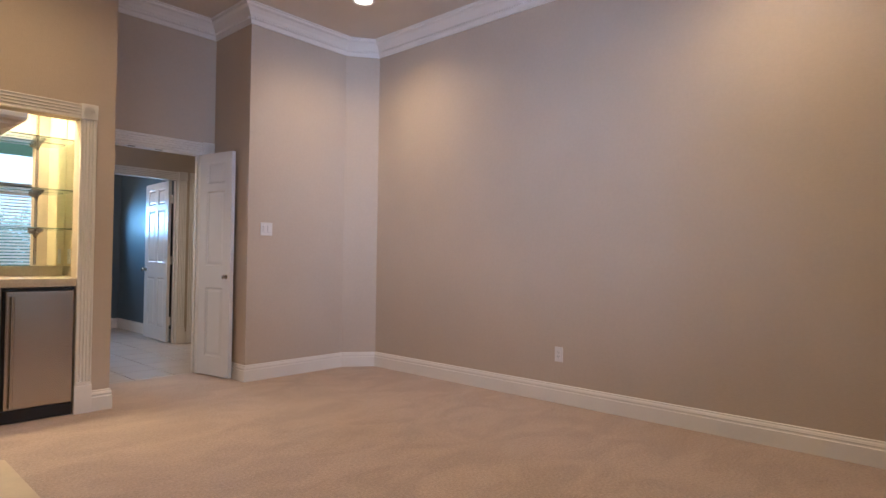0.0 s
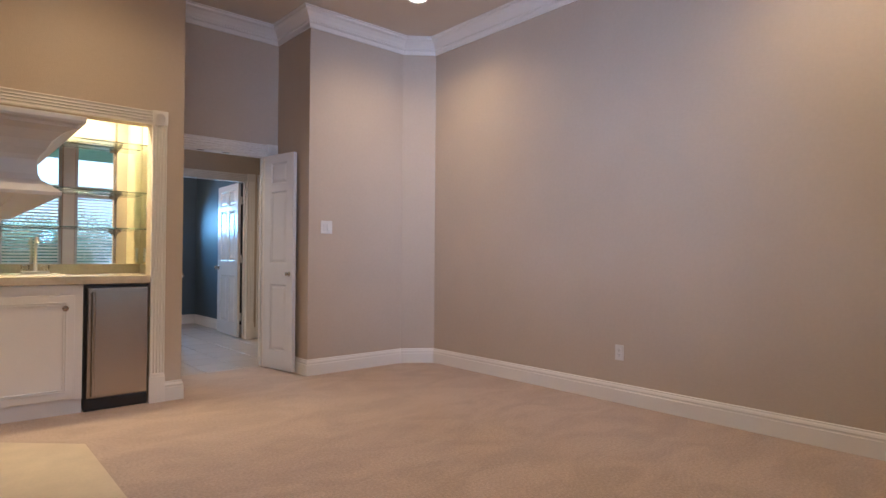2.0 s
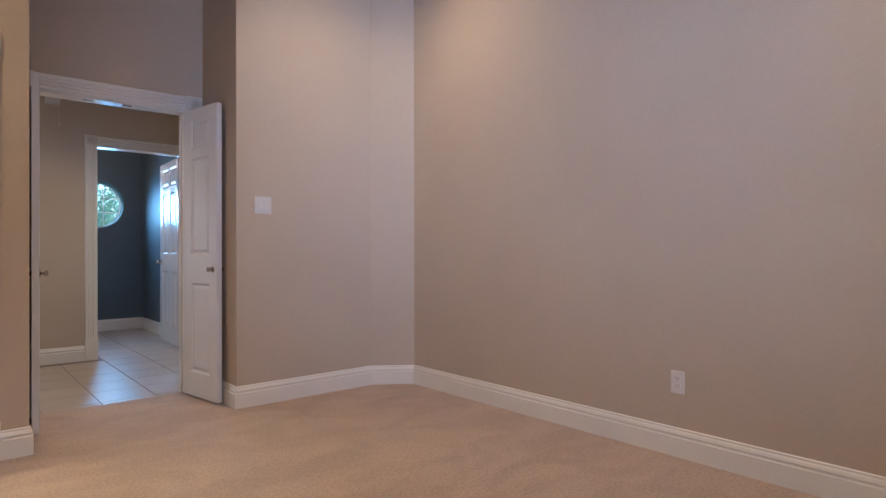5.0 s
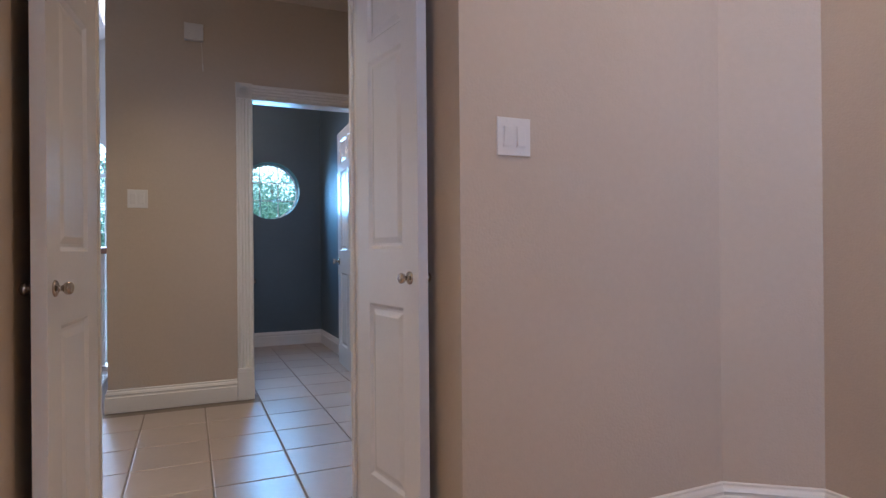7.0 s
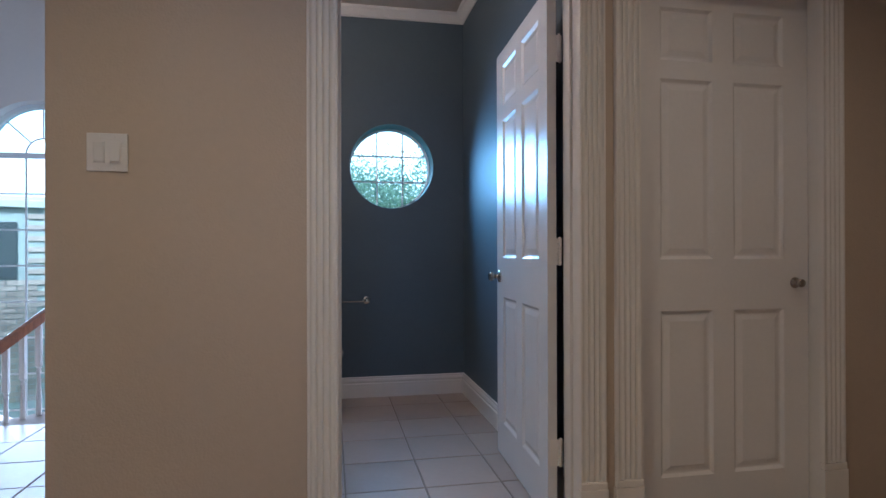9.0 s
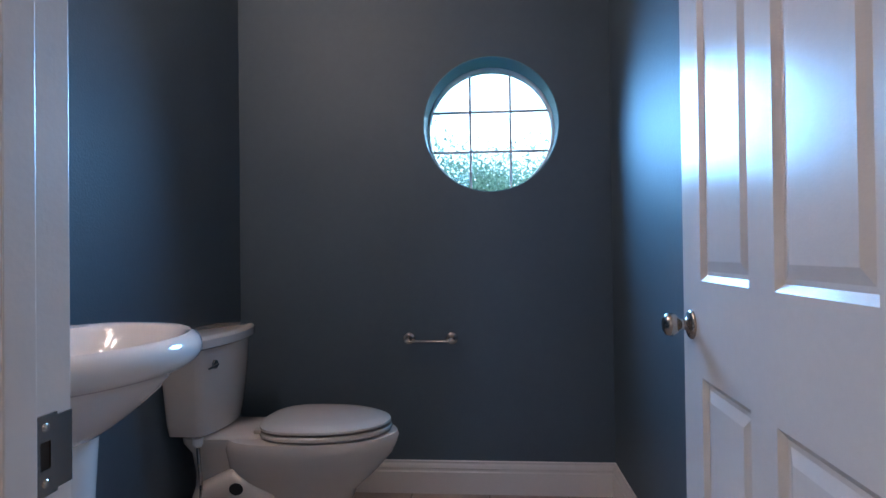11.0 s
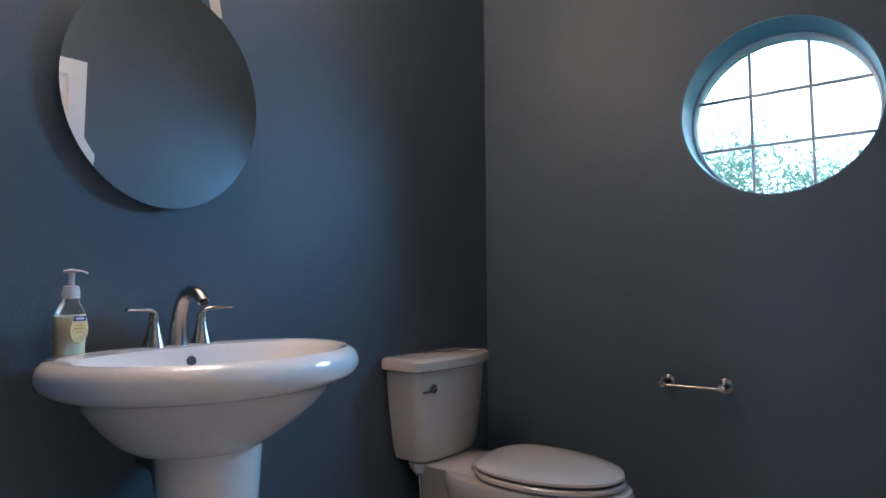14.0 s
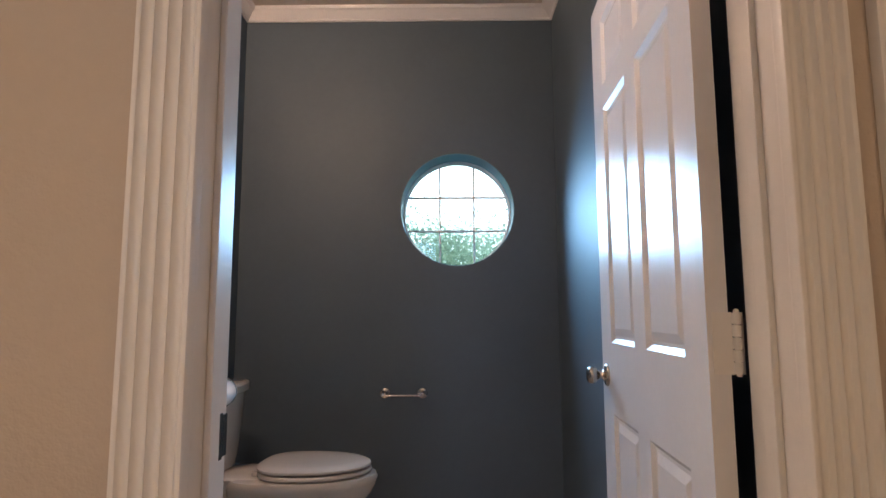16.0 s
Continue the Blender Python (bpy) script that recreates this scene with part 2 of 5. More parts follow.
def obj(name, bm, material, parent=None, label="", smooth=False):
    me = bpy.data.meshes.new(name)
    bm.normal_update()
    bm.to_mesh(me)
    bm.free()
    me.materials.append(material)
    if smooth:
        me.polygons.foreach_set("use_smooth", [True] * len(me.polygons))
        me.set_sharp_from_angle(angle=radians(40))
    ob = new(name, me)
    if parent:
        ob.parent = parent
    if label:
        tagged(ob, label)
    return ob


def part(name, bm, material, parent, label="", smooth=False):
    return obj(name, bm, material, parent, label, smooth)


def struct(ob, label, category):
    return tagged(ob, label, category, kind="structure")


def empty(name, x=0, y=0, z=0):
    ob = new(name)
    ob.empty_display_size = 0.1
    ob.location = (x, y, z)
    return ob


def box(bm, x0, x1, y0, y1, z0, z1, bevel=0.0, m=None):
    c = ((x0 + x1) / 2, (y0 + y1) / 2, (z0 + z1) / 2)
    r = bmesh.ops.create_cube(bm, size=1, matrix=Matrix.Translation(c) @ Matrix.Diagonal((abs(x1 - x0), abs(y1 - y0), abs(z1 - z0), 1)))
    vs = r["verts"]
    if bevel:
        es = list({e for v in vs for e in v.link_edges})
        out = bmesh.ops.bevel(bm, geom=es, offset=bevel, segments=2, affect="EDGES", profile=0.6)
        vs = list({v for f in out["faces"] for v in f.verts} | {v for v in vs if v.is_valid})
    if m is not None:
        bmesh.ops.transform(bm, matrix=m, verts=vs)
    return bm


def boxes(*rows, bevel=0.0, m=None):
    bm = bmesh.new()
    for r in rows:
        box(bm, *r, bevel=bevel, m=m)
    return bm


def loft(rings, cap0=True, cap1=True, closed=True):
    bm = bmesh.new()
    vs = [[bm.verts.new(p) for p in ring] for ring in rings]
    n = len(vs[0])
    for a, b in zip(vs, vs[1:]):
        for i in range(n if closed else n - 1):
            j = (i + 1) % n
            bm.faces.new((a[i], a[j], b[j], b[i]))
    if closed and cap0:
        bm.faces.new(vs[0][::-1])
    if closed and cap1:
        bm.faces.new(vs[-1])
    bmesh.ops.recalc_face_normals(bm, faces=bm.faces)
    return bm


def lathe(profile, n=24, m=None):
    rings = [[(r * math.cos(2 * math.pi * i / n), r * math.sin(2 * math.pi * i / n), z) for i in range(n)] for r, z in profile]
    bm = loft(rings)
    if m is not None:
        bmesh.ops.transform(bm, matrix=m, verts=bm.verts)
    return bm


def tube(points, radii, n=14, flat=1.0):
    pts = [Vector(p) for p in points]
    rings = []
    up = Vector((0, 0, 1))
    for i, p in enumerate(pts):
        d = (pts[min(i + 1, len(pts) - 1)] - pts[max(i - 1, 0)]).normalized()
        side = d.cross(up)
        if side.length < 0.05:
            side = d.cross(Vector((0, 1, 0)))
        side.normalize()
        other = side.cross(d)
        r = radii[i] if isinstance(radii, (list, tuple)) else radii
        rings.append([tuple(p + side * (r * math.cos(2 * math.pi * k / n)) + other * (r * flat * math.sin(2 * math.pi * k / n))) for k in range(n)])
    return loft(rings)


def sweep(path, profile, closed=False):
    """Profile rows (out, z) run along a plan path; out is to the left of the way walked."""
    n = len(path)
    pts = [Vector((p[0], p[1])) for p in path]
    rings = []
    for i, p in enumerate(pts):
        a = pts[i - 1] if (i or closed) else None
        b = pts[(i + 1) % n] if (i < n - 1 or closed) else None
        d1 = (p - a).normalized() if a is not None else (b - p).normalized()
        d2 = (b - p).normalized() if b is not None else d1
        n1, n2 = Vector((-d1.y, d1.x)), Vector((-d2.y, d2.x))
        mit = (n1 + n2) / max(0.2, 1 + n1.dot(n2))
        rings.append([(p.x + mit.x * o, p.y + mit.y * o, z) for o, z in profile])
    if closed:
        rings.append(rings[0])
    bm = bmesh.new()
    vs = [[bm.verts.new(p) for p in ring] for ring in rings]
    k = len(profile)
    for a, b in zip(vs, vs[1:]):
        for i in range(k):
            j = (i + 1) % k
            bm.faces.new((a[i], b[i], b[j], a[j]))
    if not closed:
        bm.faces.new(vs[0])
        bm.faces.new(vs[-1][::-1])
    else:
        bmesh.ops.remove_doubles(bm, verts=bm.verts, dist=1e-5)
    bmesh.ops.recalc_face_normals(bm, faces=bm.faces)
    return bm


def grid_wall(p, q, z0, z1, thick, holes=(), fills=()):
    """A wall from p to q whose room face is the line p-q and whose body lies to the right of it, with square holes (s0, s1, z0, z1);
    fills: (hole index, outline) closes a square hole down to a star-shaped outline of (s, z)."""
    p, q = Vector(p), Vector(q)
    d = (q - p)
    length = d.length
    d.normalize()
    nrm = Vector((d.y, -d.x))
    bm = bmesh.new()
    cache = {}

    def v(s, z, back):
        key = (round(s, 4), round(z, 4), back)
        if key not in cache:
            w = p + d * s + nrm * (thick if back else 0)
            cache[key] = bm.verts.new((w.x, w.y, z))
        return cache[key]

    ss = sorted({0, length, *[h[0] for h in holes], *[h[1] for h in holes]})
    zs = sorted({z0, z1, *[h[2] for h in holes], *[h[3] for h in holes]})
    ss = [s for s in ss if -1e-6 <= s <= length + 1e-6]
    solid = {}
    for i in range(len(ss) - 1):
        for j in range(len(zs) - 1):
            cs, cz = (ss[i] + ss[i + 1]) / 2, (zs[j] + zs[j + 1]) / 2
            solid[i, j] = not any(h[0] < cs < h[1] and h[2] < cz < h[3] for h in holes)
    filled = {k for k, _ in fills}
    for (i, j), ok in solid.items():
        if not ok:
            continue
        a, b, c, e = ss[i], ss[i + 1], zs[j], zs[j + 1]
        bm.faces.new((v(a, c, 0), v(a, e, 0), v(b, e, 0), v(b, c, 0)))
        bm.faces.new((v(a, c, 1), v(b, c, 1), v(b, e, 1), v(a, e, 1)))
        for di, dj, u, w in ((-1, 0, (a, c), (a, e)), (1, 0, (b, e), (b, c)), (0, -1, (b, c), (a, c)), (0, 1, (a, e), (b, e))):
            if not solid.get((i + di, j + dj), False):
                cs, cz = (a + b) / 2 + di * (b - a) * 0.51, (c + e) / 2 + dj * (e - c) * 0.51
                if any(k in filled and holes[k][0] < cs < holes[k][1] and holes[k][2] < cz < holes[k][3] for k in range(len(holes))):
                    continue
                bm.faces.new((v(*u, 0), v(*u, 1), v(*w, 1), v(*w, 0)))
    for k, outline in fills:
        s0, s1, y0, y1 = holes[k]
        cs, cz = (s0 + s1) / 2, sum(o[1] for o in outline) / len(outline)
        cz = min(max(cz, y0 + 0.05), y1 - 0.05)
        rim = []
        for s, z in outline:
            ds, dz = s - cs, z - cz
            t = min((s1 - cs) / abs(ds) if abs(ds) > 1e-9 else 1e9, ((y1 - cz) if dz > 0 else (cz - y0)) / abs(dz) if abs(dz) > 1e-9 else 1e9)
            rim.append((cs + ds * t, cz + dz * t))
        n = len(outline)
        for i in range(n):
            j = (i + 1) % n
            corner = None
            if abs(rim[i][0] - rim[j][0]) > 1e-6 and abs(rim[i][1] - rim[j][1]) > 1e-6:
                corner = (s1 if max(rim[i][0], rim[j][0]) > cs + (s1 - s0) * 0.49 else s0, y1 if max(rim[i][1], rim[j][1]) > y1 - 1e-6 else y0)
            for back in (0, 1):
                loop = [v(*rim[i], back)] + ([v(*corner, back)] if corner else []) + [v(*rim[j], back), v(*outline[j], back), v(*outline[i], back)]
                loop = list(dict.fromkeys(loop))
                if len(loop) > 2:
                    try:
                        bm.faces.new(loop)
                    except ValueError:
                        pass
            bm.faces.new((v(*outline[i], 0), v(*outline[j], 0), v(*outline[j], 1), v(*outline[i], 1)))
    bmesh.ops.recalc_face_normals(bm, faces=bm.faces)
    return bm


def wall(name, p, q, z0, z1, thick, material, label, holes=(), fills=()):
    return struct(obj(name, grid_wall(p, q, z0, z1, thick, holes, fills), material), label, "wall")


def prism(poly, z0, z1):
    bm = bmesh.new()
    lo, hi = [bm.verts.new((x, y, z0)) for x, y in poly], [bm.verts.new((x, y, z1)) for x, y in poly]
    bm.faces.new(lo[::-1])
    bm.faces.new(hi)
    n = len(poly)
    for i in range(n):
        j = (i + 1) % n
        bm.faces.new((lo[i], lo[j], hi[j], hi[i]))
    bmesh.ops.recalc_face_normals(bm, faces=bm.faces)
    return bm


# ---------------------------------------------------------------- large structure
CZ = 3.30                      # bedroom ceiling
HZ = 2.735                     # hall ceiling
BZ = 2.762                     # bath ceiling
XE, YS, YB, YC, YV, XV0, XV1 = 4.148, -0.85, 4.476, 4.62, 5.265, 1.70, 2.825
XL, YL = 0.32, 0.62            # hearth wall and its end
YH, YHB, XH = 7.22, 7.345, 1.63  # hall wall
BX0, BX1, BY1 = 1.744, 3.425, 9.435  # bath
room = [(-1.6, YS), (XE, YS), (XE, 4.42), (3.875, YC), (XV1, YC), (XV1, YV), (XV0, YV), (XV0, YB), (XL, YB), (XL, YL), (-1.6, YL)]

struct(obj("floor_carpet", prism([(-1.72, -1.0), (4.26, -1.0), (4.26, 4.8), (2.83, 4.8), (2.83, 5.31), (1.5, 5.31), (0.2, 4.6), (0.2, 0.74), (-1.72, 0.74)], -0.12, 0.0), CARPET),
       "beige cut-pile carpet with brushed foot marks", "carpet")
struct(obj("ceiling_bedroom", boxes((-1.75, 4.3, -1.02, 5.38, CZ, CZ + 0.1)), CEIL), "textured off-white bedroom ceiling", "ceiling")

# south wall with two tall windows, each with a transom light over it
WIN = ((1.03, 1.84), (2.02, 2.83))
holes = []
for a, b in WIN:
    holes += [(a + 1.6, b + 1.6, 0.55, 2.06), (a + 1.6, b + 1.6, 2.16, 2.98)]
wall("wall_south", (-1.6, YS), (XE, YS), 0, CZ, 0.16, TAUPE, "taupe painted wall with tall windows", holes)
wall("wall_east", (XE, YS - 0.16), (XE, 4.42), 0, CZ, 0.12, TAUPE, "long plain taupe painted bedroom wall")
wall("wall_angled", (XE, 4.42), (3.875, YC), 0, CZ, 0.12, TAUPE, "short angled taupe wall at the corner")
wall("wall_switch", (3.875, YC), (XV1, YC), 0, CZ, 0.12, TAUPE, "taupe wall beside the double doors")
wall("wall_vestibule_1", (XV1, YC + 0.12), (XV1, YV), 0, CZ, 0.12, TAUPE, "taupe side wall of the door recess")
DZB = 2.036                    # head height of the hall doors
DX0, DX1, DZ = 1.797, 2.712, 2.052
wall("wall_door", (XV1 + 0.12, YV), (XV0 - 0.13, YV), 0, CZ, 0.12, TAUPE, "taupe wall over the double doors", [(XV1 + 0.12 - DX1, XV1 + 0.12 - DX0, 0, DZ)])
wall("wall_vestibule_2", (XV0, YV), (XV0, YB), 0, CZ, 0.13, TAUPE, "taupe side wall of the door recess")
AX0, AX1, AZ = 0.43, 1.478, 2.025   # bar opening
wall("wall_bar", (XV0 - 0.13, YB), (XL - 0.12, YB), 0, CZ, 0.12, TAUPE, "taupe wall around the wet bar", [(XV0 - 0.13 - AX1, XV0 - 0.13 - AX0, 0, AZ)])
wall("wall_hearth", (XL, YB), (XL, YL), 0, CZ, 0.12, TAUPE, "taupe wall behind the fireplace")
wall("wall_entry", (XL - 0.12, YL), (-1.6, YL), 0, CZ, 0.12, TAUPE, "taupe wall of the bedroom entry")
wall("wall_west", (-1.6, YL + 0.12), (-1.6, YS - 0.16), 0, CZ, 0.12, TAUPE, "taupe wall closing the entry")

# bar recess behind the opening
wall("wall_bar_back", (1.57, 5.09), (0.20, 5.09), 0, 2.36, 0.17, CREAM, "cream back wall of the bar")
struct(obj("wall_bar_side", boxes((0.20, 0.32, 4.598, 5.088, 0, 2.36)), CREAM), "cream side wall of the bar", "wall")
struct(obj("ceiling_bar", boxes((0.20, 1.566, 4.598, 5.088, 2.32, 2.40)), CREAM), "cream ceiling of the bar recess", "ceiling")
struct(obj("wall_bar_lining", boxes((1.564, 1.5685, 4.60, 5.086, 0.0, 2.318)), CREAM), "cream lining of the bar recess", "wall")

# hall
wall("wall_hall_south_1", (XV0 - 0.13, YV + 0.004), (-2.6, YV + 0.004), 0, 3.2, 0.12, TAUPE, "taupe hall wall")
wall("wall_hall_south_2", (4.7, YV + 0.004), (XV1 + 0.12, YV + 0.004), 0, 3.2, 0.12, TAUPE, "taupe hall wall")
BD0, BD1 = 2.495, 3.332
OD0, OD1 = 3.57, 4.33
wall("wall_hall", (4.7, YH), (XH, YH), 0, 3.2, YHB - YH, TAUPE, "taupe hall wall with the bathroom door",
     [(4.7 - BD1 - 0.016, 4.7 - BD0 + 0.016, 0, DZB + 0.014), (4.7 - OD1 - 0.016, 4.7 - OD0 + 0.016, 0, DZB + 0.014)])
wall("wall_hall_east", (4.7, YV + 0.12), (4.7, YH), 0, 3.2, 0.12, TAUPE, "taupe wall at the hall's end")
struct(obj("ceiling_hall", boxes((XH - 0.25, 4.8, 5.39, 7.36, HZ, HZ + 0.1)), CEIL), "plain off-white hall ceiling", "ceiling")

# bathroom
circle = [(BX1 - 2.900 + 0.304 * math.cos(2 * math.pi * i / 64), 1.642 + 0.304 * math.sin(2 * math.pi * i / 64)) for i in range(64)]
hc = BX1 - 2.900
wall("wall_bath_back", (BX1, BY1), (BX0, BY1), 0, BZ, 0.26, BLUE, "slate blue wall with a round window",
     [(hc - 0.4, hc + 0.4, 1.238, 2.038)], [(0, circle)])
wall("wall_bath_right", (BX1, YHB), (BX1, BY1 + 0.14), 0, BZ, 0.12, BLUE, "slate blue eggshell bathroom wall")
wall("wall_bath_left", (BX0, BY1 + 0.14), (BX0, YHB), 0, BZ, 0.09, BLUE, "slate blue bathroom wall behind the basin")
struct(obj("wall_bath_front", boxes((BX0, BD0 - 0.02, YHB, YHB + 0.006, 0, BZ), (BD1 + 0.02, BX1, YHB, YHB + 0.006, 0, BZ), (BD0 - 0.02, BD1 + 0.02, YHB, YHB + 0.006, DZB + 0.02, BZ)), BLUE),
       "slate blue paint round the bathroom door", "wall")
struct(obj("ceiling_bath", boxes((BX0 - 0.1, BX1 + 0.1, 7.36, BY1 + 0.1, BZ, BZ + 0.1)), CEIL), "plain off-white bathroom ceiling", "ceiling")

# stairwell
WX0, WX1, WY = -0.185, 0.625, 10.30
RAD = (WX1 - WX0) / 2


def arch(c, half, zb, spring, n=28):
    return [(c - half, zb), (c + half, zb)] + [(c + half * math.cos(math.pi * i / n), spring + half * math.sin(math.pi * i / n)) for i in range(n + 1)]


c1 = 0.80 - (WX0 + WX1) / 2
wall("wall_stair_north", (0.80, WY), (-2.6, WY), -3.2, 3.2, 0.22, PALE, "pale stairwell wall with an arched window",
     [(c1 - 0.5, c1 + 0.5, -1.4, 2.4)], [(0, arch(c1, RAD, -1.3,  1.805))])
wall("wall_stair_angle", (1.66, 9.44), (0.80, WY), -3.2, 3.2, 0.22, PALE, "pale angled stairwell wall with an arched window",
     [(0.30, 1.16, -1.4, 2.4)], [(0, arch(0.73, 0.37, -1.3,  1.805))])
wall("wall_stair_west", (-2.6, WY), (-2.6, YV + 0.12), -3.2, 3.2, 0.12, PALE, "pale stairwell side wall")
wall("wall_stair_east", (XH, YHB), (XH, 9.47), -3.2, 3.2, 0.02, PALE, "pale stairwell wall")
struct(obj("ceiling_stair", boxes((-2.7, XH - 0.25, 5.39, 10.6, 3.14, 3.28)), PALE), "pale stairwell ceiling", "ceiling")
struct(obj("floor_downstairs", boxes((-2.6, 1.7, 5.4, 10.6, -3.3, -3.2)), GROUT), "lower floor of the stairwell", "floor")

EDGE = [(XH, 8.68), (0.76, 9.66), (0.24, 9.02), (-0.62, 7.98), (-2.6, 6.9)]
slab = struct(obj("floor_tile_bed", prism([(-2.6, 5.31), (4.7, 5.31), (4.7, 7.36), (BX1, 7.36), (BX1, BY1), (XH, BY1), *EDGE], -0.22, -0.006), GROUT),
              "grouted bed of the hall and bathroom tiles", "floor")
GX, GY, GS = 2.53, 7.11, 0.345


def inside(x, y, poly):
    hit = False
    for i in range(len(poly)):
        (x0, y0), (x1, y1) = poly[i - 1], poly[i]
        if (y0 > y) != (y1 > y) and x < (x1 - x0) * (y - y0) / (y1 - y0) + x0:
            hit = not hit
    return hit


# ---------------------------------------------------------------- trim
BASE = [(0.0, 0.0), (0.018, 0.0), (0.018, 0.095), (0.013, 0.10), (0.013, 0.108), (0.017, 0.113), (0.013, 0.124), (0.008, 0.132), (0.008, 0.140), (0.0, 0.145)]
BASE = [(o - 0.001, z) for o, z in BASE]


def baseboard(path, label="white moulded baseboard"):
    return struct(obj("baseboard", sweep(path, BASE), TRIM), label, "baseboard")


baseboard([(3.9, YS), (XE, YS), (XE, 4.42), (3.875, YC), (XV1, YC), (XV1, YV - 0.03)])
baseboard([(XV0, YV - 0.03), (XV0, YB), (AX1 + 0.105, YB)])
baseboard([(XL, 1.75), (XL, YL), (-1.6, YL), (-1.6, YS), (0.9, YS)])
baseboard([(BD0 - 0.105, YH), (XH, YH), (XH, YHB + 0.6)])
baseboard([(OD0 - 0.105, YH), (BD1 + 0.105, YH)])
baseboard([(BX1, YHB + 0.03), (BX1, BY1), (BX0, BY1), (BX0, YHB + 0.006), (BD0 - 0.09, YHB + 0.006)])

CROWN = [(0.0, CZ - 0.155), (0.014, CZ - 0.155), (0.016, CZ - 0.120), (0.026, CZ - 0.112), (0.026, CZ - 0.096), (0.034, CZ - 0.088), (0.050, CZ - 0.066),
         (0.078, CZ - 0.040), (0.104, CZ - 0.030), (0.108, CZ - 0.012), (0.122, CZ - 0.008), (0.122, CZ - 0.001), (0.0, CZ - 0.001)]
CROWN = [(o - 0.001, z) for o, z in CROWN]
struct(obj("crown_moulding", sweep(room, CROWN, True), TRIM), "white crown moulding with a dentil row", "moulding")
bm = bmesh.new()
for (x0, y0), (x1, y1) in zip(room[1:9], room[2:9] + [room[9]]):
    d = Vector((x1 - x0, y1 - y0))
    L = d.length
    d.normalize()
    nrm = Vector((-d.y, d.x))
    k = int(L / 0.026)
    for i in range(k):
        c = Vector((x0, y0)) + d * (0.013 + i * 0.026) + nrm * 0.029
        bmesh.ops.create_cube(bm, size=1, matrix=Matrix.Translation((c.x, c.y, CZ - 0.104)) @ Matrix.Rotation(math.atan2(d.y, d.x), 4, "Z") @ Matrix.Diagonal((0.015, 0.012, 0.018, 1)))
tagged(obj("dentil_row", bm, TRIM), "small white dentil blocks of the crown", "moulding", kind="stuff")
BCROWN = [(0.0, BZ - 0.068), (0.010, BZ - 0.068), (0.012, BZ - 0.056), (0.016, BZ - 0.054), (0.026, BZ - 0.042), (0.045, BZ - 0.022), (0.056, BZ - 0.018), (0.060, BZ - 0.010), (0.062, BZ - 0.001), (0.0, BZ - 0.001)]
struct(obj("crown_moulding", sweep([(BX0 + 0.001, YHB + 0.007), (BX1 - 0.001, YHB + 0.007), (BX1 - 0.001, BY1 - 0.001), (BX0 + 0.001, BY1 - 0.001)], BCROWN, True), TRIM), "white bathroom crown moulding", "moulding")

FLUTE = [(0.0, 0.0), (0.0, 0.017), (0.002, 0.0205), (0.006, 0.0215), (0.0095, 0.020)]
for k in range(4):
    u = 0.0095 + k * 0.0205
    FLUTE += [(u + 0.002, 0.0160), (u + 0.0055, 0.0122), (u + 0.010, 0.0110), (u + 0.0145, 0.0122), (u + 0.018, 0.0175), (u + 0.0195, 0.0205)]
FLUTE += [(0.094, 0.0215), (0.098, 0.0205), (0.10, 0.017), (0.10, 0.0)]


def extrude_profile(profile, a, b, across, out):
    """The profile (across, out) carried from a to b."""
    a, b, across, out = Vector(a), Vector(b), Vector(across), Vector(out)
    return loft([[tuple(e + across * u + out * w) for u, w in profile] for e in (a, b)])


def casing(name, x0, x1, ztop, y, out, plinth=True, label="white fluted door casing with corner blocks"):
    """A fluted surround of an opening x0..x1 in a wall face at y; out: -1 faces -y."""
    w = 0.10
    e = struct(empty(name, (x0 + x1) / 2, y, 0), label, "casing")
    e0 = e.location.copy()
    o = (0, out, 0)

    def add(n, bm, smooth=False):
        bmesh.ops.translate(bm, verts=bm.verts, vec=-e0)
        return part(n, bm, TRIM, e, smooth=smooth)

    yy = y + out * -0.001
    zb = 0.215 if plinth else 0.0
    for xa in (x0 - w, x1):
        add("side_casing", extrude_profile(FLUTE, (xa, yy, zb), (xa, yy, ztop), (1, 0, 0), o), True)
        ya, yb = sorted((yy, yy + out * 0.027))
        if plinth:
            bm = boxes((xa - 0.004, xa + w + 0.004, ya, yb, 0.0, 0.19), bevel=0.003)
            box(bm, xa - 0.001, xa + w + 0.001, *sorted((yy, yy + out * 0.024)), 0.19, 0.215, bevel=0.004)
            add("plinth_block", bm)
        bm = boxes((xa - 0.003, xa + w + 0.003, ya, yb, ztop, ztop + w + 0.006), bevel=0.003)
        c = (xa + w / 2, yb if out > 0 else ya, ztop + w / 2)
        for r0, r1 in ((0.038, 0.030), (0.024, 0.016), (0.009, 0.0)):
            rr = lathe([(r0, 0), (r0, 0.004), (max(r1, 0.001), 0.004), (max(r1, 0.001), 0)], 24, Matrix.Translation(c) @ Matrix.Rotation(radians(90 if out < 0 else -90), 4, "X"))
            me = bpy.data.meshes.new("rosette_ring")
            rr.to_mesh(me)
            rr.free()
            bm.from_mesh(me)
            bpy.data.meshes.remove(me)
        add("corner_block", bm)
    add("head_casing", extrude_profile(FLUTE, (x0, yy, ztop), (x1, yy, ztop), (0, 0, 1), o), True)
    return e


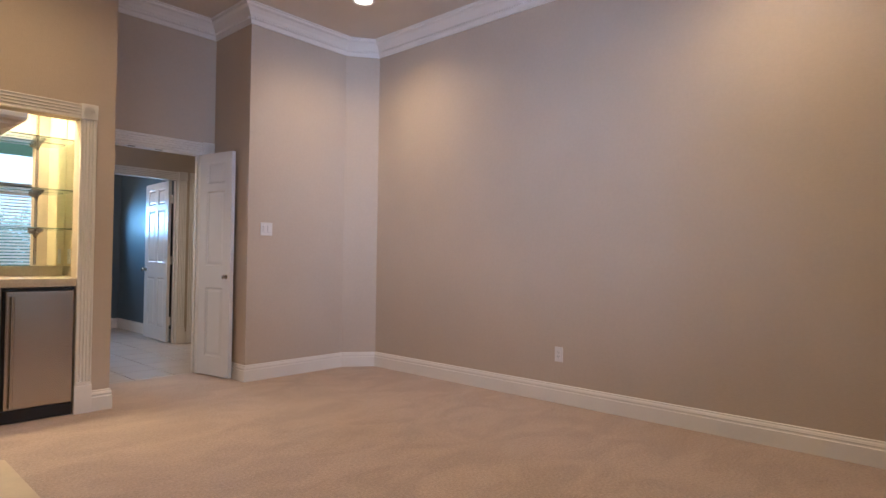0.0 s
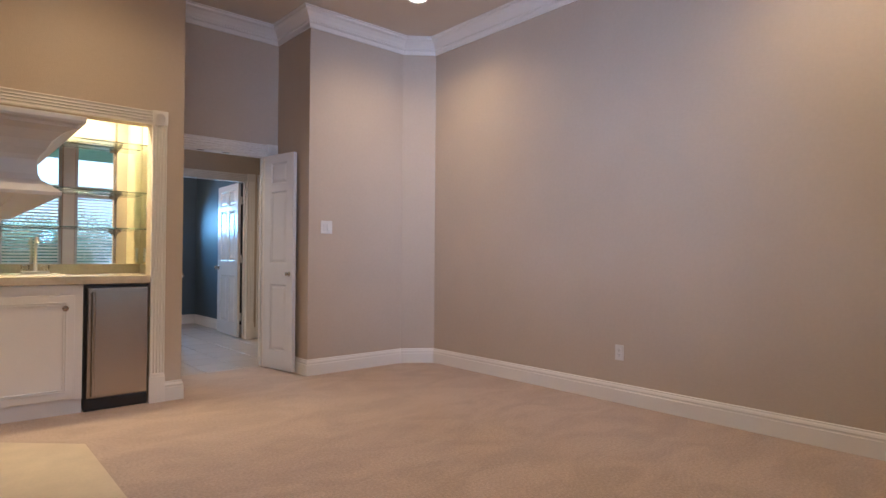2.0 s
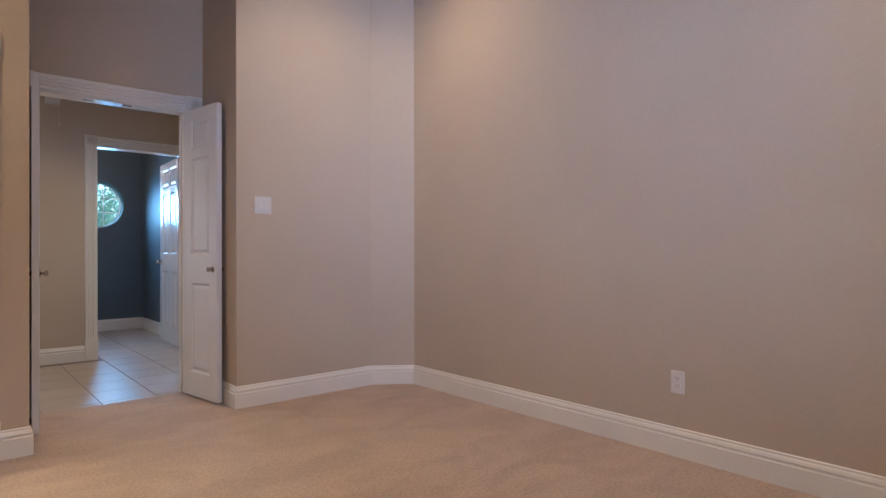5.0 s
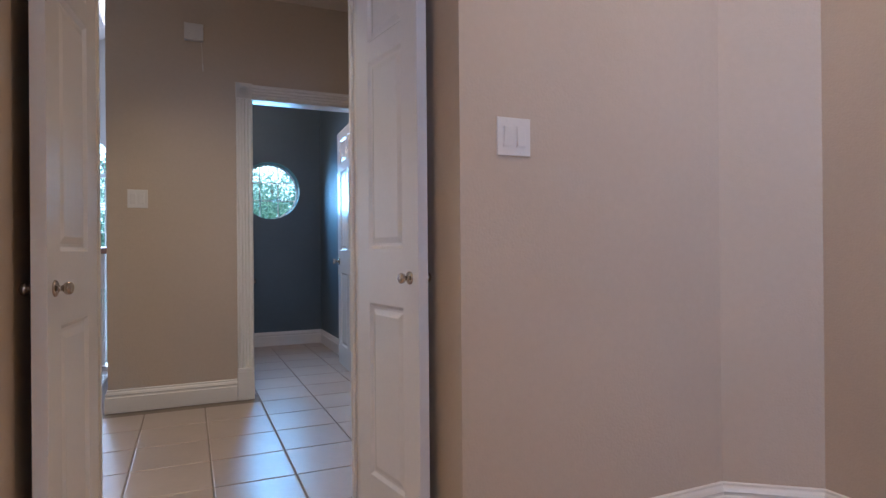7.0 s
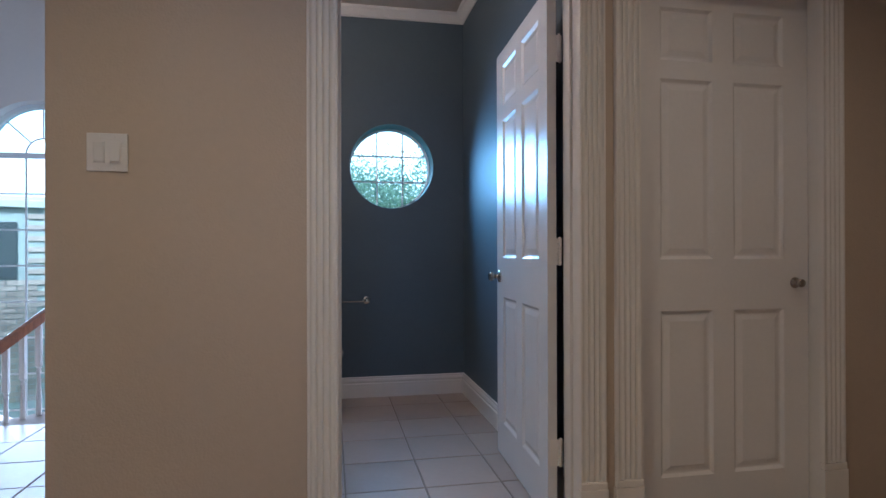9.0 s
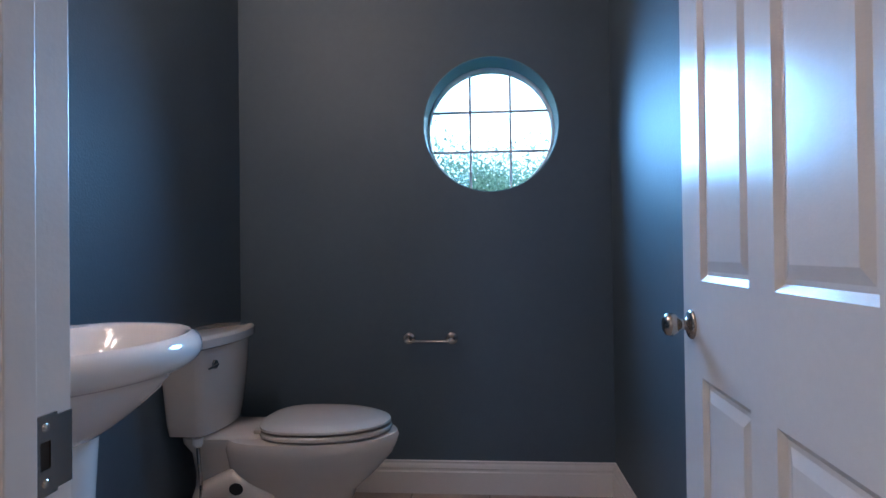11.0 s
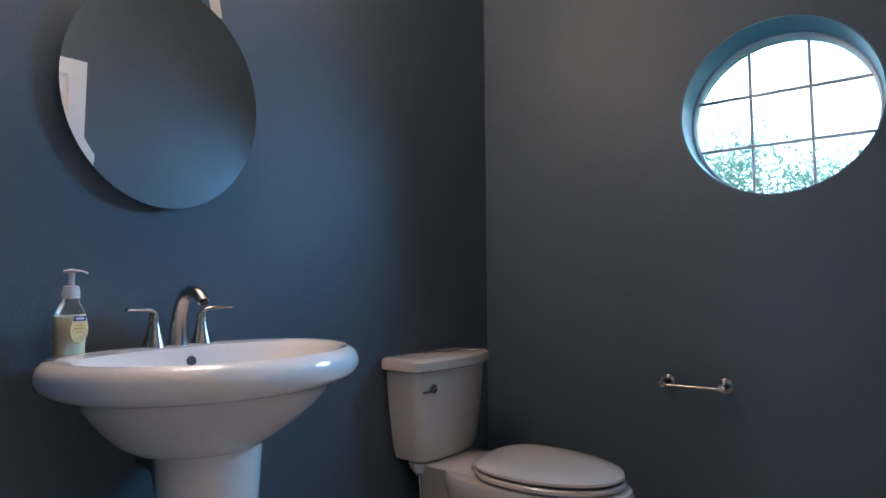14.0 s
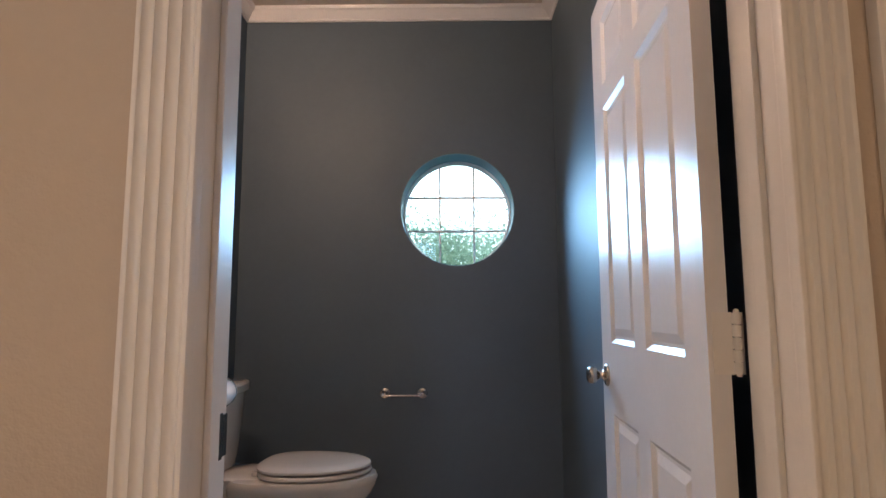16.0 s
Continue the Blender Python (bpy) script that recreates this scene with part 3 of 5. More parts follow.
casing("door_casing", DX0, DX1, DZ, YV, -1, False, "white reeded casing over the double doors")
casing("door_casing", BD0, BD1, DZB - 0.005, YH, -1)
casing("door_casing", OD0, OD1, DZB - 0.005, YH, -1)
casing("bar_casing", AX0, AX1, AZ, YB, -1, True, "white fluted casing round the wet bar")


def jamb(x0, x1, y0, y1, ztop, stop_y):
    e = struct(empty("door_jamb", (x0 + x1) / 2, y0, 0), "white painted door jamb lining", "jamb")
    t = 0.014
    for row in ((x0 - 0.002, x0 + t, y0, y1, 0, ztop), (x1 - t, x1 + 0.002, y0, y1, 0, ztop), (x0 + t, x1 - t, y0, y1, ztop - t, ztop + 0.002)):
        bm = boxes(row, bevel=0.002)
        bmesh.ops.translate(bm, verts=bm.verts, vec=-e.location)
        part("jamb_board", bm, TRIM, e)
    for row in ((x0 + t, x0 + t + 0.011, stop_y, stop_y + 0.035, 0, ztop - t), (x1 - t - 0.011, x1 - t, stop_y, stop_y + 0.035, 0, ztop - t)):
        bm = boxes(row, bevel=0.002)
        bmesh.ops.translate(bm, verts=bm.verts, vec=-e.location)
        part("door_stop", bm, TRIM, e)
    return e


jamb(DX0, DX1, YV - 0.002, YV + 0.125, DZ, YV + 0.06)
bath_jamb = jamb(BD0 - 0.014, BD1 + 0.014, YH + 0.0015, YHB + 0.008, DZB + 0.012, YH + 0.045)
jamb(OD0 - 0.014, OD1 + 0.014, YH + 0.0015, YHB + 0.008, DZB + 0.012, YH + 0.09)

# ---------------------------------------------------------------- doors
ROWS = ((0.17, 0.795), (0.99, 1.67), (1.74, 1.94))


def knob(parent, x, y, z, out, size=1.0):
    """A round knob on a rosette; out: the way it points along local y."""
    m = Matrix.Translation((x, y, z)) @ Matrix.Rotation(radians(-90 if out > 0 else 90), 4, "X") @ Matrix.Diagonal((size, size, size, 1))
    k = part("knob", lathe([(0.0005, 0), (0.035, 0), (0.035, 0.003), (0.032, 0.007), (0.024, 0.010), (0.015, 0.014), (0.012, 0.020), (0.0125, 0.027), (0.017, 0.032), (0.024, 0.038), (0.0275, 0.046),
                            (0.0275, 0.053), (0.024, 0.061), (0.016, 0.066), (0.0005, 0.068)], 32, m), NICKEL, parent, "brushed nickel door knob", True)
    return k


def door_leaf(name, width, cols, label, knob_at, hinge_z=(0.25, 1.02, 1.8), gap=0.0, grip=0.62, side=-1):
    """A panelled leaf with its hinge at the origin; it runs along +x, its thickness along y."""
    th, h = 0.035, 2.018
    holes = [(a, b, c, d) for a, b in cols for c, d in ROWS]
    bm = grid_wall((0, -th / 2), (width, -th / 2), 0.0, h, -th, holes)
    leaf = struct(obj(name, bm, DOORW), label, "door")
    for a, b, c, d in holes:
        rings = []
        for inset, dep in ((0, 0.0), (0.012, 0.009), (0.020, 0.009), (0.040, 0.003)):
            rings.append((a + inset, b - inset, c + inset, d - inset, th / 2 - dep))
        rows = [[(x0, -y, z0), (x1, -y, z0), (x1, -y, z1), (x0, -y, z1)] for x0, x1, z0, z1, y in rings]
        back = [[(x0, y, z0), (x1, y, z0), (x1, y, z1), (x0, y, z1)] for x0, x1, z0, z1, y in rings[::-1]]
        part("panel", panel_mesh(rows, back), DOORW, leaf)
    for out in (-1, 1):
        knob(leaf, knob_at, out * th / 2, 0.895, out, grip)
    for z in hinge_z:
        y0, y1 = sorted((side * (th / 2 + 0.004), -side * (th / 2 - 0.008)))
        bm = boxes((-0.0025, -0.0005, y0, y1, z - 0.050, z + 0.050))
        if gap:
            y0, y1 = sorted((side * (th / 2 + gap), side * (th / 2 + gap - 0.0015)))
            box(bm, -0.0025, 0.020, y0, y1, z - 0.050, z + 0.050)
        h = part("hinge", bm, TRIM, leaf, "white painted butt hinge")
        m = Matrix.Translation((-0.004, side * (th / 2 + min(0.011, gap + 0.005)), 0))
        for k in range(5):
            za, zb = z - 0.050 + k * 0.020 + 0.0007, z - 0.030 + k * 0.020 - 0.0007
            part("knuckle", lathe([(0.0005, za), (0.0065, za), (0.0075, za + 0.001), (0.0075, zb - 0.001), (0.0065, zb), (0.0005, zb)], 14, m), TRIM, h)
        part("pin", lathe([(0.0005, z - 0.053), (0.0045, z - 0.053), (0.0045, z + 0.054), (0.0005, z + 0.056)], 12, m), TRIM, h)
    return leaf


def panel_mesh(rows, back):
    bm = bmesh.new()
    for rings in (rows, back[::-1]):
        vs = [[bm.verts.new(p) for p in r] for r in rings]
        for a, b in zip(vs, vs[1:]):
            for i in range(4):
                j = (i + 1) % 4
                bm.faces.new((a[i], a[j], b[j], b[i]))
        bm.faces.new(vs[-1])
    bmesh.ops.recalc_face_normals(bm, faces=bm.faces)
    return bm


LW = 0.451
right_leaf = door_leaf("door_1", LW, [(0.10, LW - 0.10)], "white panelled double-door leaf standing open", LW - 0.055, side=1)
right_leaf.matrix_world = pose(DX1 - 0.012, YV - 0.03, 0.014, 0, 0, -90 + 9.5)
left_leaf = door_leaf("door_2", LW, [(0.10, LW - 0.10)], "white panelled double-door leaf standing open", LW - 0.055)
left_leaf.matrix_world = pose(DX0 + 0.012, YV - 0.03, 0.014, 0, 0, -90 - 6.5)
bath_leaf = door_leaf("door_3", 0.812, [(0.108, 0.352), (0.446, 0.690)], "white six-panel bathroom door standing open", 0.752, (0.26, 1.02, 1.79), 0.022, 0.90)
bath_leaf.matrix_world = pose(3.2915, 7.364, 0.012, 0, 0, 87.2)
hall_leaf = door_leaf("door_4", 0.752, [(0.11, 0.332), (0.42, 0.642)], "white six-panel hall door, closed", 0.692)
hall_leaf.matrix_world = pose(OD0 + 0.004, YH + 0.068, 0.012, 0, 0, 0)

# latch plate in the bathroom jamb, ball catches over the double doors
plate = empty("strike_plate", BD0 + 0.0005, YHB - 0.025, 0.893)
tagged(plate, "brushed nickel strike plate screwed to the jamb", "strike plate")
bm = boxes((0.0, 0.0025, -0.02, 0.012, -0.035, -0.012), (0.0, 0.0025, -0.02, 0.012, 0.012, 0.035), (0.0, 0.0025, -0.02, -0.008, -0.012, 0.012), (0.0, 0.0025, 0.004, 0.012, -0.012, 0.012), (0.0, 0.0025, 0.012, 0.03, -0.032, 0.032))
part("plate", bm, NICKEL, plate)
for dz in (-0.024, 0.024):
    part("screw", lathe([(0.0004, 0), (0.004, 0), (0.003, 0.0015), (0.0004, 0.0018)], 12, Matrix.Translation((0.0025, -0.002, dz)) @ Matrix.Rotation(radians(90), 4, "Y")), NICKEL, plate)
part("latch_hole", boxes((0.0, 0.0008, -0.008, 0.004, -0.012, 0.012)), DARK, plate, "dark latch hole")
for cx in (2.10, 2.33):
    c = tagged(obj("ball_catch", boxes((cx - 0.03, cx + 0.03, YV + 0.03, YV + 0.055, DZ - 0.018, DZ - 0.0135), bevel=0.001), NICKEL), "small metal door catch under the door head", "door catch", "catches over the doors")

# ---------------------------------------------------------------- windows


def window_round():
    w = struct(empty("window_1", 2.900, BY1 + 0.17, 1.642), "round white-framed window with muntin bars", "window")
    r0, r1 = 0.3045, 0.288

    def ring(r, yy, n=64):
        return [(r * math.cos(2 * math.pi * i / n), yy, r * math.sin(2 * math.pi * i / n)) for i in range(n)]

    part("window_frame", loft([ring(r0 - 0.002, -0.02), ring(r1 + 0.006, -0.02), ring(r1, -0.010), ring(r1, 0.03), ring(r0 - 0.002, 0.03), ring(r0 - 0.002, -0.02)], False, False), VINYL, w, smooth=True)
    part("reveal", loft([ring(r0 - 0.001, -0.169), ring(r0 - 0.005, -0.169), ring(r0 - 0.005, -0.021), ring(r0 - 0.001, -0.021), ring(r0 - 0.001, -0.169)], False, False), REVEAL, w, "blue reveal with cyan daylight in its colour", True)
    part("pane", loft([ring(r1 + 0.004, 0.008), ring(r1 + 0.004, 0.012)]), GLASS, w).visible_shadow = False
    for k in (-0.095, 0.095):
        h = math.sqrt(r1 * r1 - k * k)
        part("muntin", boxes((k - 0.0055, k + 0.0055, -0.004, 0.007, -h, h), bevel=0.002), VINYL, w)
        part("muntin", boxes((-h, h, -0.0035, 0.0065, k - 0.006, k + 0.006), bevel=0.002), VINYL, w)
    return w


def window_arch(name, cx, cy, turn, half, zb, spring):
    w = struct(empty(name), "tall arched white window with muntin bars", "window")
    w.matrix_world = pose(cx, cy, 0, 0, 0, turn)
    n = 32

    def outline(r, drop, yy):
        return [(-r, yy, zb + drop), (r, yy, zb + drop)] + [(r * math.cos(math.pi * i / n), yy, spring + r * math.sin(math.pi * i / n)) for i in range(n + 1)]

    part("window_frame", loft([outline(half, 0, -0.03), outline(half - 0.035, 0.035, -0.03), outline(half - 0.035, 0.035, 0.03), outline(half, 0, 0.03), outline(half, 0, -0.03)], False, False), VINYL, w)
    part("pane", loft([outline(half - 0.03, 0.03, 0.004), outline(half - 0.03, 0.03, 0.008)]), GLASS, w).visible_shadow = False
    g = half - 0.035
    part("transom_bar", boxes((-g, g, -0.02, 0.003, spring - 0.03, spring + 0.015), bevel=0.003), VINYL, w)
    for k in (-g / 3, g / 3):
        part("muntin", boxes((k - 0.007, k + 0.007, -0.006, 0.003, zb + 0.03, spring - 0.03), bevel=0.002), VINYL, w)
    z = spring - 0.03 - 0.28
    while z > zb + 0.1:
        part("muntin", boxes((-g, g, -0.005, 0.002, z - 0.007, z + 0.007), bevel=0.002), VINYL, w)
        z -= 0.285
    part("muntin", tube([(g / 3 * math.cos(math.pi * i / 16), -0.001, spring + 0.01 + g / 3 * math.sin(math.pi * i / 16)) for i in range(17)], 0.007, 6), VINYL, w)
    for a in (45, 90, 135):
        c, s = math.cos(radians(a)), math.sin(radians(a))
        part("muntin", tube([(g / 3 * c, -0.001, spring + 0.01 + g / 3 * s), (g * c, -0.001, spring + g * s)], 0.007, 6), VINYL, w)
    return w


window_round()
window_arch("window_2", (WX0 + WX1) / 2, WY + 0.13, 0, RAD - 0.001, -1.299, 1.805)
q = Vector((1.66, 9.44)) + (Vector((0.80, WY)) - Vector((1.66, 9.44))).normalized() * 0.73 + Vector((0.707, 0.707)) * 0.13
window_arch("window_3", q.x, q.y, -45, 0.369, -1.299, 1.805)


def bedroom_window(name, a, b):
    w = struct(empty(name, a, YS - 0.08, 0), "tall white bedroom window with a transom light", "window")
    W = b - a
    for z0, z1 in ((0.55, 2.06), (2.16, 2.98)):
        for row in ((0, 0.045, -0.03, 0.03, z0, z1), (W - 0.045, W, -0.03, 0.03, z0, z1), (0.045, W - 0.045, -0.03, 0.03, z0, z0 + 0.045), (0.045, W - 0.045, -0.03, 0.03, z1 - 0.045, z1)):
            part("window_frame", boxes(row, bevel=0.004), VINYL, w)
        part("pane", boxes((0.04, W - 0.04, -0.003, 0.003, z0 + 0.04, z1 - 0.04)), BEDGLASS, w).visible_shadow = False
    part("window_sill", boxes((-0.05, W + 0.05, 0.081, 0.12, 0.515, 0.545), bevel=0.006), TRIM, w)
    return w


def blind(a, b):
    W = b - a
    e = tagged(empty("window_blind", a, YS - 0.02, 0), "white horizontal slat blind with half-open slats", "blind", "bedroom blinds")
    part("headrail", boxes((0.03, W - 0.03, -0.02, 0.02, 2.01, 2.05), bevel=0.003), SLAT, e)
    first = None
    for i in range(28):
        z = 1.985 - i * 0.05
        if first is None:
            bm = boxes((0.035, W - 0.035, -0.024, 0.024, -0.0014, 0.0014))
            bmesh.ops.rotate(bm, verts=bm.verts, cent=(0, 0, 0), matrix=Matrix.Rotation(radians(-36), 3, "X"))
            first = part("slat", bm, SLAT, e)
            ob = first
        else:
            ob = new("slat", first.data)
            ob.parent = e
        ob.location.z = z
    part("bottom_rail", boxes((0.035, W - 0.035, -0.02, 0.02, 0.57, 0.595), bevel=0.004), SLAT, e)
    for x in (0.15, W - 0.15):
        part("cord", boxes((x - 0.001, x + 0.001, -0.026, -0.024, 0.59, 2.01)), SLAT, e)


for k, (a, b) in enumerate(WIN):
    bedroom_window("window_%d" % (4 + k), a, b)
    blind(a, b)
e = struct(empty("window_trim", 0, YS, 0), "white fluted trim of the bedroom windows", "trim")
for x in (WIN[0][0] - 0.10, WIN[1][1]):
    part("side_trim", extrude_profile([(u, w) for u, w in FLUTE], (x, 0.001, 0.55), (x, 0.001, 2.98), (1, 0, 0), (0, 1, 0)), TRIM, e)
part("head_trim", extrude_profile(FLUTE, (WIN[0][0] - 0.1, 0.001, 2.98), (WIN[1][1] + 0.1, 0.001, 2.98), (0, 0, 1), (0, 1, 0)), TRIM, e)
part("mullion_trim", boxes((WIN[0][1] + 0.01, WIN[1][0] - 0.01, -0.001, 0.015, 0.55, 2.98), bevel=0.003), TRIM, e)

# ---------------------------------------------------------------- switches, outlets, small wall things


def switch(name, m, label):
    s = tagged(empty(name), label, "light switch", "wall switches")
    s.matrix_world = m
    bm = boxes((-0.058, 0.058, 0, 0.006, -0.058, 0.058), bevel=0.0025)
    part("plate", bm, PLASTIC, s)
    for x in (-0.023, 0.023):
        bm = boxes((x - 0.0165, x + 0.0165, 0.005, 0.0085, -0.033, 0.033), bevel=0.001)
        part("frame", bm, PLASTIC, s)
        bm = boxes((x - 0.0145, x + 0.0145, 0.006, 0.0125, -0.030, 0.030), bevel=0.002)
        bmesh.ops.rotate(bm, verts=bm.verts, cent=(x, 0.008, 0), matrix=Matrix.Rotation(radians(4 if x < 0 else -4), 3, "X"))
        part("rocker", bm, PLASTIC, s)
        for z in (-0.048, 0.048):
            part("screw", lathe([(0.0003, 0), (0.003, 0), (0.002, 0.001), (0.0003, 0.0012)], 10, Matrix.Translation((x, 0.006, z)) @ Matrix.Rotation(radians(-90), 4, "X")), PLASTIC, s)
    return s


def outlet(m, label, name="wall_outlet"):
    s = tagged(empty(name), label, "outlet")
    s.matrix_world = m
    part("plate", boxes((-0.035, 0.035, 0, 0.006, -0.057, 0.057), bevel=0.0025), PLASTIC, s)
    for z in (-0.019, 0.019):
        f = part("socket_face", lathe([(0.0005, 0), (0.0165, 0), (0.0165, 0.0035), (0.0005, 0.0035)], 20, Matrix.Translation((0, 0.005, z)) @ Matrix.Rotation(radians(-90), 4, "X")), PLASTIC, s)
        for x in (-0.0065, 0.0065):
            part("slot", boxes((x - 0.0013, x + 0.0013, 0.0075, 0.0088, z - 0.001, z + 0.007)), SLOT, f)
        part("slot", boxes((-0.002, 0.002, 0.0075, 0.0088, z - 0.010, z - 0.006)), SLOT, f)
    return s


switch("light_switch", pose(3.006, YC, 1.342, 0, 0, 180), "white double rocker switch on the taupe wall")
switch("light_switch", pose(1.803, YH, 1.339, 0, 0, 180), "white double rocker switch beside the bathroom door")
outlet(pose(XE, 2.285, 0.372, 0, 0, 90), "white duplex outlet low on the long wall")
outlet(pose(1.564, 4.96, 1.075, 0, 0, 90), "white outlet inside the wet bar")

chime = tagged(empty("door_chime", 2.137, YH, 2.435), "small square white door chime with a slatted cover", "door chime")
part("body", boxes((-0.058, 0.058, -0.035, 0, -0.055, 0.055), bevel=0.005), PLASTIC, chime)
for i in range(6):
    part("slat", boxes((-0.045, 0.045, -0.039, -0.033, -0.04 + i * 0.014, -0.033 + i * 0.014), bevel=0.001), PLASTIC, chime)
part("cord", tube([(0.045, -0.006, -0.05), (0.05, -0.004, -0.12), (0.052, -0.004, -0.2)], 0.0015, 6), PLASTIC, chime)
part("cord_end", tube([(0.052, -0.005, -0.2), (0.056, -0.005, -0.245)], [0.004, 0.003], 8), PLASTIC, chime)


def can_light(x, y, z, label):
    c = tagged(empty("recessed_light", x, y, z), label, "ceiling light", "recessed ceiling lights")
    part("trim_ring", lathe([(0.075, 0.0), (0.095, 0.0), (0.097, -0.004), (0.092, -0.008), (0.078, -0.006), (0.075, 0.0)], 32), PLASTIC, c, "", True)
    part("bulb", lathe([(0.0005, -0.016), (0.03, -0.014), (0.055, -0.008), (0.07, -0.001)], 28), LAMP, c, "glowing frosted bulb", True)
    return c


for cx, cy in ((3.39, 3.78), (3.39, 0.75), (1.0, 3.6), (1.0, 1.2)):
    can_light(cx, cy, CZ, "glowing white recessed light in the bedroom ceiling")
can_light(2.0, 6.0, HZ, "glowing white recessed light assumed in the hall ceiling")
# fitting added for the extra unseen hall lamp
can_light(3.7, 6.3, HZ, "glowing white recessed light assumed in the hall ceiling")

stopper = tagged(empty("door_stop_bumper", XV1 - 0.018, 4.86, 0.06), "small dark doorstop screwed to the baseboard", "doorstop")
part("stem", tube([(0.0, 0, 0), (-0.035, 0, 0)], 0.005, 8), NICKEL, stopper)
part("rubber_tip", tube([(-0.035, 0, 0), (-0.045, 0, 0)], 0.008, 10), BLACK, stopper)

# ---------------------------------------------------------------- wet bar
FX0, FX1, FY = 1.072, 1.466, 4.462
base = tagged(empty("base_cabinet", 0.75, 4.48, 0), "white base cabinet with a raised-frame door", "cabinet")


def local(bm, ob):
    bmesh.ops.translate(bm, verts=bm.verts, vec=-ob.location)
    return bm


part("body", local(boxes((0.434, 1.062, 4.485, 5.06, 0.095, 0.868)), base), TRIM, base)
part("toe_kick", local(boxes((0.434, 1.062, 4.50, 5.0, 0.0, 0.094)), base), TRIM, base)
door = part("door", local(boxes((0.50, 1.012, 4.464, 4.4845, 0.108, 0.802), bevel=0.003), base), TRIM, base)
for inset, y0, y1 in ((0.045, 4.456, 4.466), (0.060, 4.453, 4.466)):
    a, b, c, d = 0.50 + inset, 1.012 - inset, 0.108 + inset, 0.802 - inset
    t = 0.009
    for row in ((a, b, y0, y1, c, c + t), (a, b, y0, y1, d - t, d), (a, a + t, y0, y1, c + t, d - t), (b - t, b, y0, y1, c + t, d - t)):
        part("moulding", local(boxes(row, bevel=0.002), base), TRIM, door)
part("knob", lathe([(0.0005, 0), (0.009, 0), (0.006, 0.006), (0.006, 0.012), (0.016, 0.017), (0.019, 0.023), (0.014, 0.028), (0.0005, 0.030)], 24,
                   Matrix.Translation(Vector((0.955, 4.464, 0.716)) - base.location) @ Matrix.Rotation(radians(90), 4, "X")), NICKEL, door, "brushed nickel knob", True)

top = tagged(obj("worktop", boxes((0.434, 1.474, 4.452, 4.598, 0.872, 0.928), (0.324, 1.562, 4.5985, 5.06, 0.872, 0.928), bevel=0.006), COUNTER), "beige stone bar worktop with a backsplash", "worktop")
part("backsplash", boxes((0.324, 1.562, 5.06, 5.083, 0.8725, 1.0), bevel=0.004), COUNTER, top)
part("side_splash", boxes((1.546, 1.5625, 4.62, 5.0595, 0.9285, 1.0), bevel=0.003), COUNTER, top)

fridge = tagged(empty("bar_refrigerator", FX0, FY, 0), "undercounter refrigerator with a brushed stainless door", "refrigerator")
part("cabinet", local(boxes((FX0, FX1, 4.50, 5.03, 0.012, 0.862), bevel=0.004), fridge), BLACK, fridge)
dr = part("door", local(boxes((FX0 + 0.014, FX1 - 0.004, 4.458, 4.497, 0.092, 0.846), bevel=0.006), fridge), STEEL, fridge)
part("top_trim", local(boxes((FX0, FX1, 4.468, 4.499, 0.849, 0.866), bevel=0.003), fridge), BLACK, fridge)
part("toe_grille", local(boxes((FX0, FX1, 4.475, 4.499, 0.004, 0.086), bevel=0.003), fridge), BLACK, fridge)
part("handle", local(tube([(1.118, 4.425, 0.10), (1.118, 4.425, 0.815)], 0.009, 16), fridge), STEEL, dr, "", True)
for z in (0.16, 0.755):
    part("handle_post", local(tube([(1.118, 4.425, z), (1.118, 4.46, z)], 0.006, 10), fridge), STEEL, dr)
for x in (FX0 + 0.03, FX1 - 0.03):
    part("foot", local(tube([(x, 4.55, 0.0), (x, 4.55, 0.02)], 0.015, 10), fridge), BLACK, fridge)

mirror_panel = tagged(obj("bar_mirror", boxes((0.324, 1.560, 5.084, 5.089, 1.002, 2.318)), BARMIRROR), "large mirror panel on the back of the bar", "mirror")
for k, z in enumerate((1.28, 1.562, 1.935)):
    sh = tagged(obj("glass_shelf", boxes((0.335, 1.556, 4.845, 5.062, z - 0.008, z), bevel=0.001), SHELFGLASS), "empty clear glass shelf with a green edge", "shelf", "glass bar shelves")
for x in (0.60, 1.372):
    st = tagged(empty("shelf_standard", x, 5.083, 0), "slotted metal shelf standard with brackets on the mirror", "shelf bracket", "shelf standards")
    part("rail", boxes((-0.008, 0.008, -0.010, 0.0, 1.01, 2.30)), NICKEL, st)
    for i in range(48):
        if i == 0:
            sl = part("slot", boxes((-0.002, 0.002, -0.0108, -0.0098, 1.03, 1.042)), SLOT, st)
        else:
            c = new("slot", sl.data)
            c.parent = st
            c.location.z = i * 0.026
    for z in (1.28, 1.562, 1.935):
        bm = bmesh.new()
        vs = [bm.verts.new(p) for p in ((-0.004, -0.01, z - 0.010), (-0.004, -0.21, z - 0.010), (-0.004, -0.21, z - 0.022), (-0.004, -0.05, z - 0.05), (-0.004, -0.01, z - 0.075))]
        f = bm.faces.new(vs)
        ex = bmesh.ops.extrude_face_region(bm, geom=[f])
        bmesh.ops.translate(bm, verts=[v for v in ex["geom"] if isinstance(v, bmesh.types.BMVert)], vec=(0.008, 0, 0))
        bmesh.ops.recalc_face_normals(bm, faces=bm.faces)
        part("bracket", bm, NICKEL, st)

